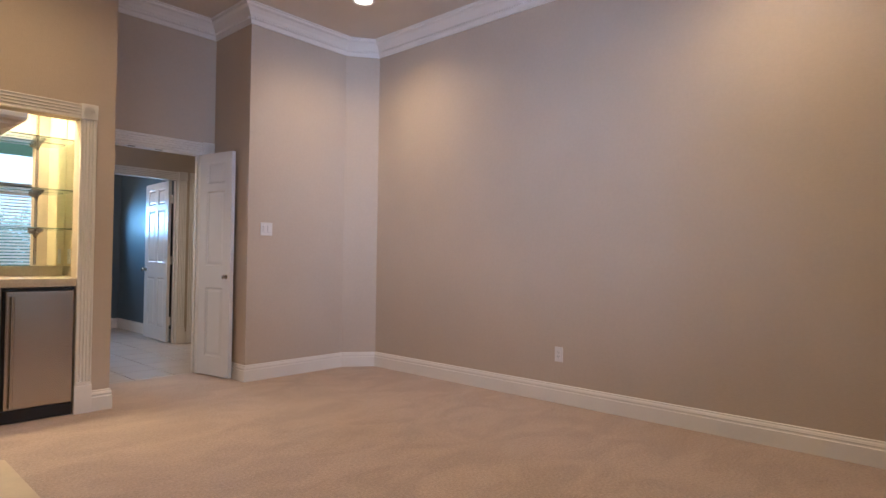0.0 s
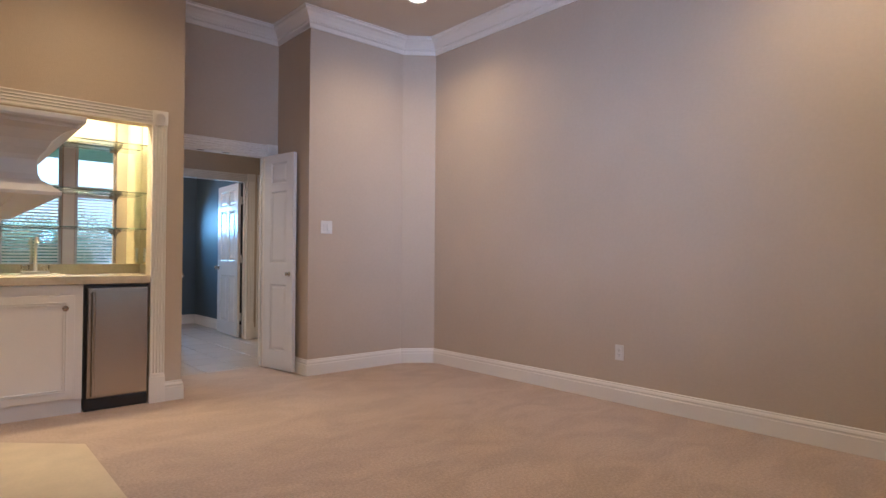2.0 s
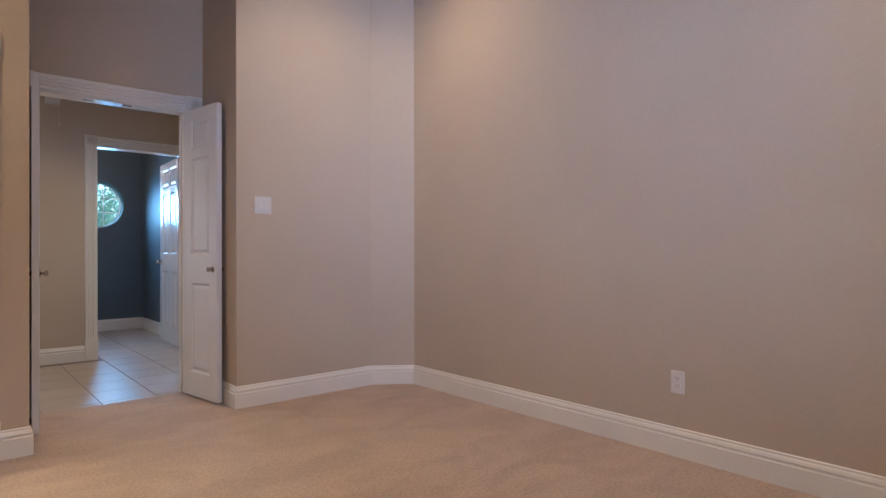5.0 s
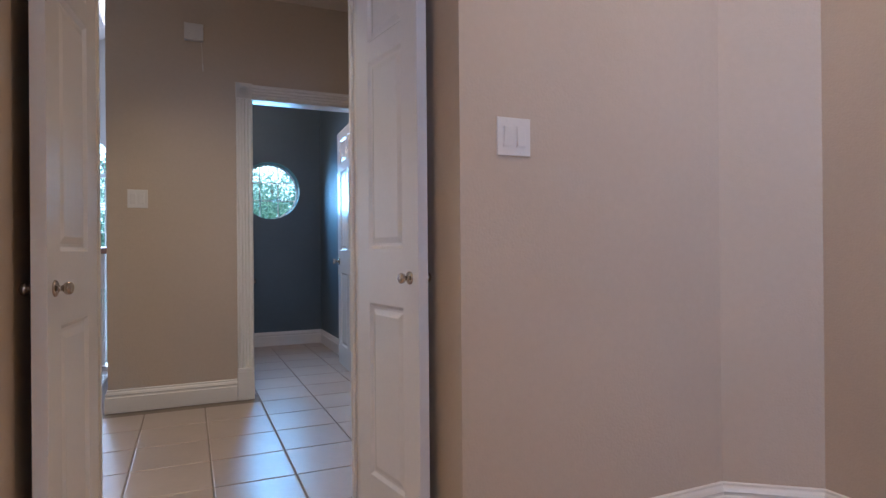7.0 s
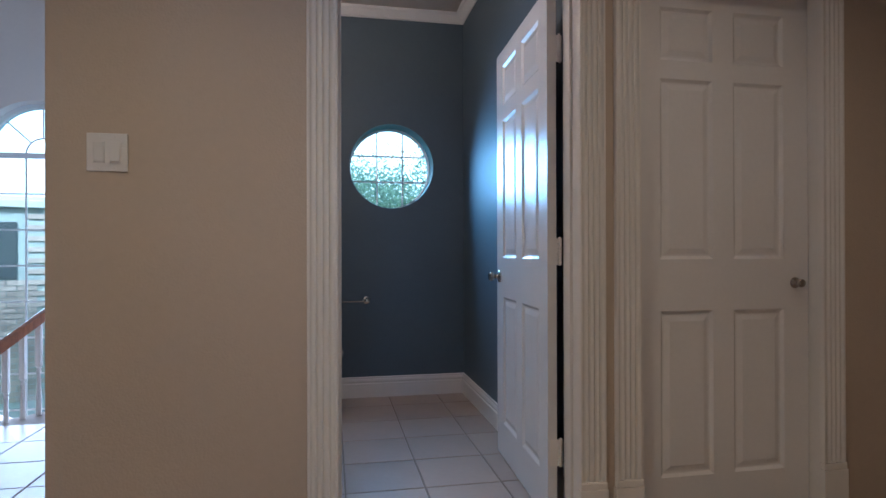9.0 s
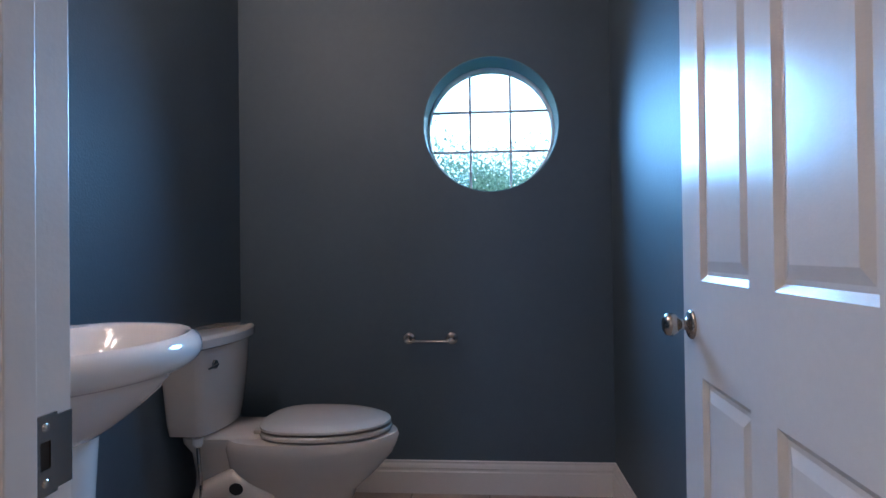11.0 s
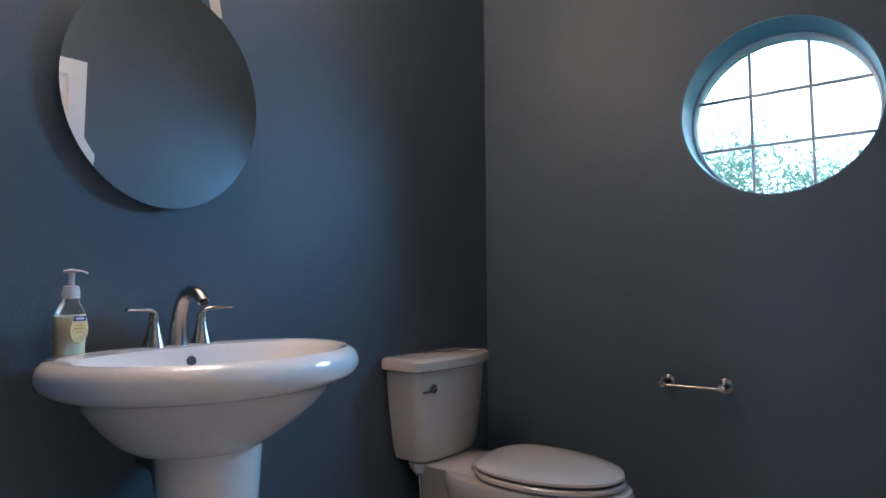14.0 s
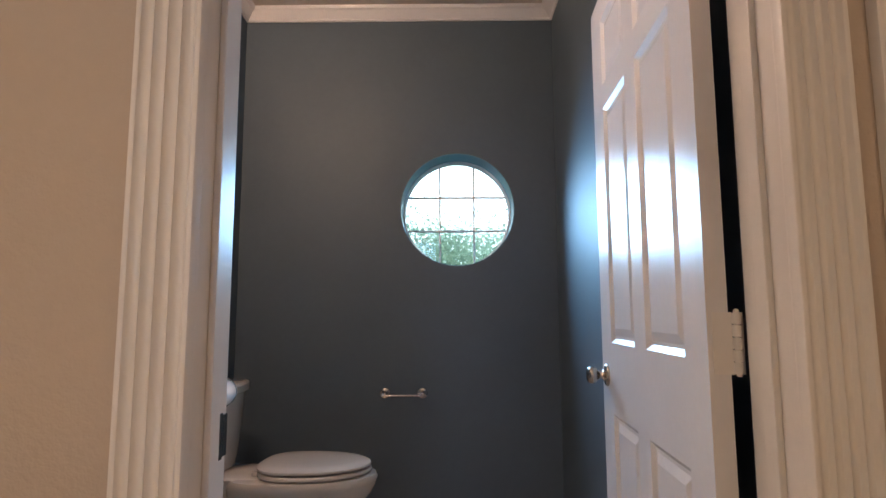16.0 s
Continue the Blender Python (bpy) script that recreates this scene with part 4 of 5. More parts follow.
sink = tagged(empty("bar_sink", 0.80, 4.83, 0.928), "small white bar sink set in the worktop", "sink")
ring = lambda rx, ry, z, n=40: [(rx * math.cos(2 * math.pi * i / n), ry * math.sin(2 * math.pi * i / n), z) for i in range(n)]
part("rim", loft([ring(0.215, 0.185, 0.0005), ring(0.212, 0.182, 0.009), ring(0.185, 0.155, 0.011), ring(0.178, 0.148, 0.004), ring(0.16, 0.13, 0.0006)], True, True), CERAMIC, sink, "", True)
tap = tagged(empty("bar_faucet", 0.842, 4.965, 0.937), "white gooseneck bar faucet with clear knobs", "faucet")
part("base", boxes((-0.085, 0.085, -0.024, 0.024, 0.0, 0.018), bevel=0.008), PLASTIC, tap)
part("spout", tube([(0, 0, 0.015), (0, 0, 0.20), (0, -0.012, 0.235), (0, -0.04, 0.255), (0, -0.07, 0.245), (0, -0.082, 0.215), (0, -0.083, 0.19)], [0.013, 0.010, 0.010, 0.010, 0.011, 0.013, 0.014], 16), PLASTIC, tap, "", True)
for x in (-0.06, 0.06):
    part("handle", lathe([(0.0005, 0.016), (0.012, 0.016), (0.012, 0.026), (0.026, 0.030), (0.030, 0.044), (0.026, 0.058), (0.0005, 0.060)], 10, Matrix.Translation((x, 0, 0))), CRYSTAL, tap, "faceted clear acrylic knob")

# ---------------------------------------------------------------- fireplace
MY0, MY1 = 2.09, 3.55
fire = tagged(empty("fireplace_mantel", XL, (MY0 + MY1) / 2, 0), "white moulded fireplace mantel with pilasters", "fireplace")
core = [(XL + 0.004, MY1), (XL + 0.17, MY1), (XL + 0.17, MY0), (XL + 0.004, MY0)]
prof = [(-0.01, 1.252), (0.095, 1.252), (0.097, 1.262), (0.085, 1.272), (0.070, 1.284), (0.048, 1.300), (0.040, 1.318), (0.038, 1.362), (0.044, 1.375), (0.060, 1.395), (0.070, 1.418),
        (0.098, 1.445), (0.128, 1.458), (0.130, 1.466), (0.146, 1.470), (0.149, 1.478), (0.149, 1.492), (-0.01, 1.492)]
part("mantel_shelf", local(sweep(core, prof), fire), TRIM, fire)
part("mantel_core", local(boxes((XL, XL + 0.165, MY0 + 0.006, MY1 - 0.006, 1.256, 1.488)), fire), TRIM, fire)
for y in (MY0 + 0.02, MY1 - 0.22):
    part("pilaster", local(boxes((XL, XL + 0.05, y, y + 0.20, 0.03, 1.2555), bevel=0.004), fire), TRIM, fire)
part("surround", local(boxes((XL, XL + 0.03, MY0 + 0.22, MY1 - 0.22, 0.98, 1.2555), (XL, XL + 0.03, MY0 + 0.22, MY0 + 0.34, 0.03, 0.98), (XL, XL + 0.03, MY1 - 0.34, MY1 - 0.22, 0.03, 0.98)), fire), HEARTH, fire, "beige stone surround")
part("firebox", local(boxes((XL, XL + 0.012, MY0 + 0.34, MY1 - 0.34, 0.03, 0.98)), fire), DARK, fire, "dark closed firebox")
tagged(obj("hearth_slab", prism([(XL + 0.001, 4.10), (0.52, 4.07), (0.948, 3.678), (0.944, 1.95), (0.60, 1.62), (XL + 0.001, 1.62)], -0.01, 0.012), HEARTH), "flush beige stone hearth let into the carpet", "hearth")

# ---------------------------------------------------------------- bathroom
SX, SY = 1.995, 7.945


def oval(cx, cy, xf, xb, ry, z, n=48, flat=0.75):
    pts = []
    for i in range(n):
        a = 2 * math.pi * i / n
        c, s = math.cos(a), math.sin(a)
        if c >= 0:
            pts.append((cx + xf * c, cy + ry * s, z))
        else:
            pts.append((cx - xb * abs(c) ** flat, cy + ry * (1 if s >= 0 else -1) * abs(s) ** 0.92, z))
    return pts


basin = tagged(empty("pedestal_basin", SX, SY, 0), "white oval pedestal basin against the blue wall", "basin")
BW = SX - BX0 - 0.002
bowl_rings = [oval(SX - 0.035, SY - 0.01, 0.130, 0.165, 0.135, 0.690), oval(SX - 0.035, SY - 0.01, 0.141, 0.175, 0.148, 0.695), oval(SX - 0.032, SY - 0.008, 0.166, 0.180, 0.176, 0.714), oval(SX - 0.020, SY - 0.004, 0.188, 0.190, 0.206, 0.742),
              oval(SX - 0.008, SY, 0.207, 0.200, 0.236, 0.772), oval(SX, SY, 0.220, 0.212, 0.257, 0.798), oval(SX, SY, 0.230, 0.225, 0.270, 0.812), oval(SX, SY, 0.246, BW - 0.012, 0.290, 0.818), oval(SX, SY, 0.262, BW - 0.006, 0.307, 0.823),
              oval(SX, SY, 0.274, BW - 0.002, 0.320, 0.834), oval(SX, SY, 0.280, BW, 0.326, 0.848), oval(SX, SY, 0.279, BW, 0.325, 0.861), oval(SX, SY, 0.273, BW, 0.319, 0.874), oval(SX, SY, 0.262, BW - 0.003, 0.308, 0.883), oval(SX + 0.006, SY, 0.249, 0.175, 0.297, 0.886),
              oval(SX + 0.012, SY, 0.234, 0.150, 0.282, 0.882), oval(SX + 0.014, SY, 0.224, 0.141, 0.270, 0.868), oval(SX + 0.016, SY, 0.200, 0.128, 0.242, 0.832), oval(SX + 0.016, SY, 0.155, 0.108, 0.185, 0.795), oval(SX + 0.016, SY, 0.08, 0.065, 0.09, 0.770),
              oval(SX + 0.016, SY, 0.022, 0.022, 0.022, 0.765)]
bowl_rings = [[(x, y, z * 1.0175) for x, y, z in r] for r in bowl_rings]
bowl = part("bowl", local(loft(bowl_rings), basin), CERAMIC, basin, "", True)
ped_rings = [oval(SX - 0.022, SY + 0.002, r, r, r * 1.04, z, 40, 1.0) for r, z in ((0.132, 0.0), (0.132, 0.03), (0.116, 0.05), (0.096, 0.14), (0.090, 0.3), (0.093, 0.45), (0.101, 0.60), (0.107, 0.706))]
part("pedestal", local(loft(ped_rings), basin), CERAMIC, basin, "", True)
part("overflow_hole", lathe([(0.0005, 0), (0.0115, 0), (0.0110, 0.0022), (0.0005, 0.0016)], 20, Matrix.Translation((SX + 0.016 - 0.134 - SX, 0.01, 0.867)) @ Matrix.Rotation(radians(78), 4, "Y")), SLOT, bowl, "dark overflow hole", True)
part("drain", lathe([(0.0005, 0), (0.022, 0), (0.02, 0.004), (0.0005, 0.004)], 20, Matrix.Translation((0.016, 0, 0.779))), NICKEL, bowl, "", True)

trap = tagged(empty("drain_trap", SX - 0.11, SY - 0.03, 0.62), "dark drain trap behind the basin pedestal", "drain pipe")
part("bend", tube([(0.03, 0, 0.07), (0.03, 0, 0.0), (0.015, 0, -0.04), (-0.02, 0, -0.05), (-0.05, 0, -0.03), (-0.06, 0, 0.0), (-0.09, 0, 0.015), (BX0 - SX + 0.112, 0, 0.015)], 0.017, 12), NICKEL, trap, "", True)
part("slip_nut", tube([(0.03, 0, 0.01), (0.03, 0, 0.04)], 0.024, 12), NICKEL, trap)

FXB, FYB, FZ = 1.815, 7.957, 0.8995
faucet = tagged(empty("basin_faucet", FXB, FYB, FZ), "brushed nickel widespread faucet with two levers", "faucet")
spine = ((0.0, 0.0, 0.027, 0.024), (0.0, 0.012, 0.025, 0.022), (0.001, 0.045, 0.021, 0.019), (0.005, 0.082, 0.018, 0.0165), (0.014, 0.110, 0.0165, 0.0155), (0.030, 0.130, 0.0155, 0.015), (0.052, 0.140, 0.015, 0.0145),
         (0.075, 0.138, 0.0145, 0.014), (0.094, 0.127, 0.014, 0.0135), (0.106, 0.113, 0.0135, 0.013))
rows = []
for i, (px, pz, ry, rn) in enumerate(spine):
    p, q = spine[max(i - 1, 0)], spine[min(i + 1, len(spine) - 1)]
    d = Vector((q[0] - p[0], q[1] - p[1])).normalized()
    rows.append([(px + d.y * rn * math.cos(a), ry * math.sin(a), pz - d.x * rn * math.cos(a)) for a in (2 * math.pi * k / 24 for k in range(24))])
spout = part("spout", loft(rows), NICKEL, faucet, "", True)
part("aerator", tube([(0.105, 0, 0.114), (0.110, 0, 0.108)], 0.0095, 14), DARK, spout, "dark spout outlet")
for dy, out in ((-0.060, -1), (0.060, 1)):
    h = part("valve", lathe([(0.0005, 0), (0.027, 0), (0.025, 0.006), (0.018, 0.03), (0.012, 0.058), (0.011, 0.066), (0.0125, 0.068), (0.0115, 0.082), (0.0005, 0.084)], 24, Matrix.Translation((0, dy, 0))), NICKEL, faucet, "", True)
    part("lever", tube([(0, dy, 0.078), (0.002, dy + out * 0.004, 0.088), (0.006, dy + out * 0.016, 0.094), (0.012, dy + out * 0.044, 0.095), (0.018, dy + out * 0.073, 0.096)], [0.0095, 0.0085, 0.0075, 0.0065, 0.006], 12, 0.75), NICKEL, h, "", True)

faucet.scale = (0.97, 0.97, 0.91)
soap = tagged(empty("soap_bottle", 1.822, 7.722, 0.8975), "clear pump bottle half full of cream hand soap", "soap bottle")


def bottle(r, sq, z):
    return [(0.72 * r * math.copysign(abs(math.cos(2 * math.pi * i / 28)) ** sq, math.cos(2 * math.pi * i / 28)), r * math.copysign(abs(math.sin(2 * math.pi * i / 28)) ** sq, math.sin(2 * math.pi * i / 28)), z) for i in range(28)]


part("bottle", loft([bottle(0.025, 0.8, 0.0), bottle(0.029, 0.8, 0.004), bottle(0.029, 0.9, 0.025), bottle(0.032, 0.95, 0.052), bottle(0.0325, 1, 0.072), bottle(0.028, 1, 0.092), bottle(0.019, 1, 0.110), bottle(0.0145, 1, 0.120), bottle(0.014, 1, 0.127)]), CLEARPL, soap, "", True).visible_shadow = False
part("soap", loft([bottle(0.0235, 0.8, 0.002), bottle(0.0275, 0.8, 0.005), bottle(0.0277, 0.9, 0.025), bottle(0.0307, 0.95, 0.052), bottle(0.0312, 1, 0.072), bottle(0.0290, 1, 0.084)]), SOAP, soap, "cream liquid soap", True)
part("collar", lathe([(0.0005, 0.122), (0.0165, 0.122), (0.0170, 0.126), (0.0165, 0.139), (0.0150, 0.141), (0.0150, 0.147), (0.010, 0.150), (0.0005, 0.150)], 24), PLASTIC, soap, "", True)
part("pump_stem", lathe([(0.0005, 0.150), (0.006, 0.150), (0.006, 0.172), (0.0085, 0.178), (0.0005, 0.178)], 16), PLASTIC, soap, "", True)
part("pump_head", tube([(-0.010, -0.010, 0.180), (0, 0, 0.181), (0.016, 0.012, 0.180), (0.026, 0.020, 0.176)], [0.006, 0.009, 0.006, 0.004], 12, 0.55), PLASTIC, soap, "", True)
lab = part("label", lathe([(0.0005, 0), (0.020, 0), (0.0195, 0.0010), (0.0005, 0.0012)], 28, Matrix.Translation((0.0222, 0.009, 0.056)) @ Matrix.Rotation(radians(14), 4, "Z") @ Matrix.Rotation(radians(90), 4, "Y") @ Matrix.Diagonal((1.5, 1, 1, 1))), LABELY, soap, "oval cream and yellow label")
tip = Matrix.Translation((0.0222, 0.009, 0)) @ Matrix.Rotation(radians(14), 4, "Z")
part("band", boxes((0.0012, 0.0022, -0.013, 0.013, 0.074, 0.085), m=tip), LABELB, lab, "dark blue band")
part("lettering", boxes((0.0021, 0.0027, -0.009, 0.009, 0.0775, 0.0815), m=tip), PLASTIC, lab)
for k, w in enumerate((0.008, 0.012, 0.006)):
    part("lettering", boxes((0.0012, 0.0018, -w, w, 0.064 - k * 0.007, 0.0665 - k * 0.007), m=tip), LABELO, lab)
soap.scale = (0.98, 0.98, 0.95)

vm = tagged(empty("oval_mirror", BX0 + 0.015, 7.94, 1.503), "frameless oval mirror hung on cream straps", "mirror")
oring = lambda ry, rz, x, n=72: [(x, ry * math.cos(2 * math.pi * i / n), rz * math.sin(2 * math.pi * i / n)) for i in range(n)]
part("mirror_glass", loft([oring(0.237, 0.277, 0.020), oring(0.237, 0.277, 0.0242), oring(0.219, 0.259, 0.0245)]), MIRROR, vm, "bevelled mirror glass")
part("backing", loft([oring(0.20, 0.24, 0.001), oring(0.22, 0.26, 0.0195)]), BLACK, vm)
for a, b in (((0.014, -0.105, 0.262), (0.016, -0.022, 0.50)), ((0.014, 0.12, 0.245), (0.016, 0.022, 0.50))):
    pts = [tuple(Vector(a).lerp(Vector(b), t) + Vector((0.006 * math.sin(3.1 * t), 0.012 * math.sin(3.1 * t) * (1 if a[1] > 0 else -1), 0))) for t in (0, 0.25, 0.5, 0.75, 1.0)]
    rows = []
    for p in pts:
        rows.append([(p[0] - 0.002, p[1] - 0.014, p[2]), (p[0] + 0.002, p[1] - 0.014, p[2]), (p[0] + 0.002, p[1] + 0.014, p[2]), (p[0] - 0.002, p[1] + 0.014, p[2])])
    part("strap", loft(rows), CREAMSTRAP, vm, "cream hanging strap")
vm.rotation_euler = (0, radians(0.7), radians(-3.0))
part("peg", tube([(-0.06, 0.0, 0.50), (0.05, 0.0, 0.50)], 0.014, 14), CREAMSTRAP, vm)

sconce = tagged(empty("vanity_light", BX0, 7.94, 2.22), "two-bulb vanity light above the oval mirror", "wall lamp")
part("backplate", boxes((0.0, 0.02, -0.22, 0.22, -0.05, 0.05), bevel=0.008), NICKEL, sconce)
for dy in (-0.15, 0.15):
    part("arm", tube([(0.015, dy, 0), (0.09, dy, 0.0), (0.13, dy, 0.02)], 0.008, 10), NICKEL, sconce)
    part("shade", lathe([(0.03, 0.01), (0.055, 0.06), (0.065, 0.13), (0.062, 0.13), (0.052, 0.06), (0.027, 0.01)], 24, Matrix.Translation((0.13, dy, 0.01))), LAMP, sconce, "glowing frosted glass shade", True)

TY = 8.948
toilet = tagged(empty("toilet", 2.1, TY, 0), "white two-piece toilet with a closed lid", "toilet")


def rrect(x0, x1, y0, y1, z, r=0.03, bow=0.0, n=6):
    pts = []
    for cx, cy, a0 in ((x1 - r, y1 - r, 0), (x0 + r, y1 - r, 90), (x0 + r, y0 + r, 180), (x1 - r, y0 + r, 270)):
        for i in range(n + 1):
            a = radians(a0 + 90 * i / n)
            px, py = cx + r * math.cos(a), cy + r * math.sin(a)
            if px > (x0 + x1) / 2:
                px += bow * (1 - ((py - (y0 + y1) / 2) / ((y1 - y0) / 2)) ** 2)
            pts.append((px, py, z))
        if a0 == 270:
            for k in range(1, 6):
                py = y0 + r + (y1 - y0 - 2 * r) * k / 6
                pts.append((x1 + bow * (1 - ((py - (y0 + y1) / 2) / ((y1 - y0) / 2)) ** 2), py, z))
    return pts


tx0 = BX0 + 0.012
tank_rings = [rrect(tx0 + 0.012, 1.868, TY - 0.150, TY + 0.160, 0.432, 0.020, 0.028), rrect(tx0 + 0.004, 1.884, TY - 0.164, TY + 0.172, 0.440, 0.022, 0.030), rrect(tx0 + 0.002, 1.889, TY - 0.176, TY + 0.184, 0.48, 0.022, 0.031), rrect(tx0, 1.897, TY - 0.196, TY + 0.204, 0.61, 0.022, 0.032),
              rrect(tx0, 1.902, TY - 0.210, TY + 0.216, 0.745, 0.022, 0.034)]
tank = part("tank", local(loft(tank_rings), toilet), DIMCHINA, toilet, "", True)
lid_rings = [rrect(tx0 - 0.004, 1.908, TY - 0.220, TY + 0.228, 0.746, 0.022, 0.036), rrect(tx0 - 0.007, 1.916, TY - 0.228, TY + 0.236, 0.752, 0.024, 0.037), rrect(tx0 - 0.007, 1.916, TY - 0.228, TY + 0.236, 0.780, 0.024, 0.037),
             rrect(tx0 - 0.003, 1.909, TY - 0.222, TY + 0.230, 0.789, 0.024, 0.036), rrect(tx0 + 0.008, 1.897, TY - 0.210, TY + 0.218, 0.793, 0.024, 0.034)]
part("tank_lid", local(loft(lid_rings), toilet), DIMCHINA, toilet, "", True)
lev = part("flush_lever", local(lathe([(0.0005, 0), (0.016, 0), (0.015, 0.008), (0.0005, 0.010)], 20, Matrix.Translation((1.926, TY - 0.150, 0.690)) @ Matrix.Rotation(radians(90), 4, "Y")), toilet), NICKEL, tank, "dark metal flush lever", True)
part("lever_arm", local(tube([(1.938, TY - 0.150, 0.690), (1.944, TY - 0.175, 0.689), (1.944, TY - 0.222, 0.688)], [0.006, 0.005, 0.0035], 10), toilet), NICKEL, tank, "", True)


def egg(x0, x1, ry, z, n=48, back=0.6):
    """An elongated bowl outline from x0 (rear) to x1 (front)."""
    cx = x0 + (x1 - x0) * 0.42
    pts = []
    for i in range(n):
        a = 2 * math.pi * i / n
        c, s = math.cos(a), math.sin(a)
        if c >= 0:
            pts.append((cx + (x1 - cx) * c, TY + ry * s, z))
        else:
            pts.append((cx - (cx - x0) * abs(c) ** back, TY + ry * math.copysign(abs(s) ** 0.9, s), z))
    return pts


bowl_r = [egg(1.90, 2.33, 0.115, 0.0), egg(1.90, 2.335, 0.118, 0.02), egg(1.915, 2.31, 0.105, 0.05), egg(1.925, 2.30, 0.098, 0.12), egg(1.93, 2.33, 0.108, 0.2), egg(1.93, 2.40, 0.142, 0.27), egg(1.925, 2.445, 0.172, 0.325),
          egg(1.92, 2.462, 0.184, 0.36), egg(1.92, 2.468, 0.187, 0.385), egg(1.925, 2.462, 0.183, 0.398), egg(1.94, 2.44, 0.165, 0.401)]
bowl_r = [[(1.93 + (x - 1.93) * 1.15 if x > 1.93 else x, TY + (y - TY) * 1.04, z * 1.062) for x, y, z in r] for r in bowl_r]
body = part("bowl", local(loft(bowl_r), toilet), DIMCHINA, toilet, "", True)
neck = loft([rrect(1.80, 2.0, TY - 0.085, TY + 0.085, 0.0, 0.04), rrect(1.80, 2.0, TY - 0.085, TY + 0.085, 0.14, 0.04), rrect(1.81, 2.02, TY - 0.088, TY + 0.088, 0.28, 0.04), rrect(1.80, 2.06, TY - 0.100, TY + 0.100, 0.36, 0.04), rrect(1.785, 2.10, TY - 0.132, TY + 0.132, 0.405, 0.04), rrect(1.785, 2.10, TY - 0.136, TY + 0.136, 0.424, 0.04), rrect(1.795, 2.09, TY - 0.128, TY + 0.128, 0.431, 0.04)])
part("pedestal_neck", local(neck, toilet), DIMCHINA, toilet, "", True)
part("trapway", local(tube([(1.83, TY - 0.085, 0.10), (1.88, TY - 0.10, 0.22), (1.98, TY - 0.105, 0.27), (2.08, TY - 0.10, 0.20), (2.12, TY - 0.095, 0.08), (2.17, TY - 0.09, 0.04)], [0.05, 0.055, 0.055, 0.055, 0.05, 0.04], 18), toilet), DIMCHINA, body, "", True)
vent = part("side_vent", local(lathe([(0.0005, 0), (0.025, 0), (0.023, 0.004), (0.0005, 0.005)], 24, Matrix.Translation((2.005, TY - 0.160, 0.262)) @ Matrix.Rotation(radians(90), 4, "X") @ Matrix.Diagonal((1, 0.85, 1, 1))), toilet), DARK, body, "small dark oval vent")
seat_r = [egg(1.965, 2.462, 0.180, 0.4015), egg(1.96, 2.470, 0.187, 0.407), egg(1.96, 2.470, 0.187, 0.416), egg(1.965, 2.464, 0.182, 0.421)]
part("seat", local(loft([[(2.05 + (x - 1.96) * 0.9255, y, z + 0.026) for x, y, z in r] for r in seat_r]), toilet), SEAT, toilet, "", True)
lid_r = [egg(1.965, 2.460, 0.180, 0.4235), egg(1.96, 2.467, 0.186, 0.428), egg(1.96, 2.465, 0.185, 0.436), egg(1.975, 2.445, 0.168, 0.444), egg(2.0, 2.40, 0.135, 0.448), egg(2.04, 2.33, 0.08, 0.449)]
part("lid", local(loft([[(2.05 + (x - 1.96) * 0.9255, y, z + 0.0295) for x, y, z in r] for r in lid_r]), toilet), SEAT, toilet, "", True)
for dy in (-0.075, 0.075):
    part("hinge_cap", local(boxes((2.040, 2.066, TY + dy - 0.018, TY + dy + 0.018, 0.422, 0.446), bevel=0.005), toilet), SEAT, toilet)
sup = tagged(empty("supply_line", 1.861, 8.806, 0.0), "flexible water supply line under the toilet tank", "supply line")
part("nut", lathe([(0.0005, 0.400), (0.012, 0.400), (0.013, 0.404), (0.018, 0.408), (0.018, 0.4318), (0.0005, 0.4318)], 12), PLASTIC, sup)
part("hose", tube([(0.0, 0.0, 0.405), (0.004, -0.002, 0.35), (0.014, -0.006, 0.27), (0.012, -0.014, 0.19), (-0.02, -0.022, 0.14), (-0.07, -0.024, 0.13), (-0.112, -0.024, 0.13)], 0.0065, 10), NICKEL, sup, "braided grey hose", True)
part("valve", tube([(-0.116, -0.024, 0.13), (-0.06, -0.024, 0.13)], 0.011, 12), NICKEL, sup)

holder = tagged(empty("toilet_paper_holder", 2.62, BY1, 0.688), "empty nickel toilet paper holder on the wall", "paper holder")
for dx in (-0.096, 0.096):
    part("post", lathe([(0.0005, 0), (0.027, 0), (0.026, 0.007), (0.014, 0.012), (0.010, 0.03), (0.011, 0.06), (0.013, 0.066), (0.012, 0.082), (0.0005, 0.084)], 22, Matrix.Translation((dx, 0, 0)) @ Matrix.Rotation(radians(90), 4, "X")), NICKEL, holder, "", True)
part("bar", tube([(-0.096, -0.072, -0.004), (0.096, -0.072, -0.004)], 0.0055, 12), NICKEL, holder, "", True)

# ---------------------------------------------------------------- stairs
N1, N2 = Vector((0.835, 9.555)), Vector((1.135, 9.195))
curb_dir = (N2 - N1).normalized()
end = N2 + curb_dir * 0.60
curb_n = Vector((-curb_dir.y, curb_dir.x))


def strip(a, b, w, z0, z1):
    d = (Vector(b) - Vector(a)).normalized()
    n = Vector((-d.y, d.x)) * (w / 2)
    a, b = Vector(a), Vector(b)
    return prism([tuple(a - n), tuple(b - n), tuple(b + n), tuple(a + n)], z0, z1)


struct(obj("landing_curb", strip(N1 - curb_dir * 0.08, end, 0.13, -0.02, 0.035), TRIM), "white curb under the landing balustrade", "curb")
balustrade = tagged(empty("balustrade", N1.x, N1.y, 0), "oak and white turned balustrade round the stairwell", "balustrade")
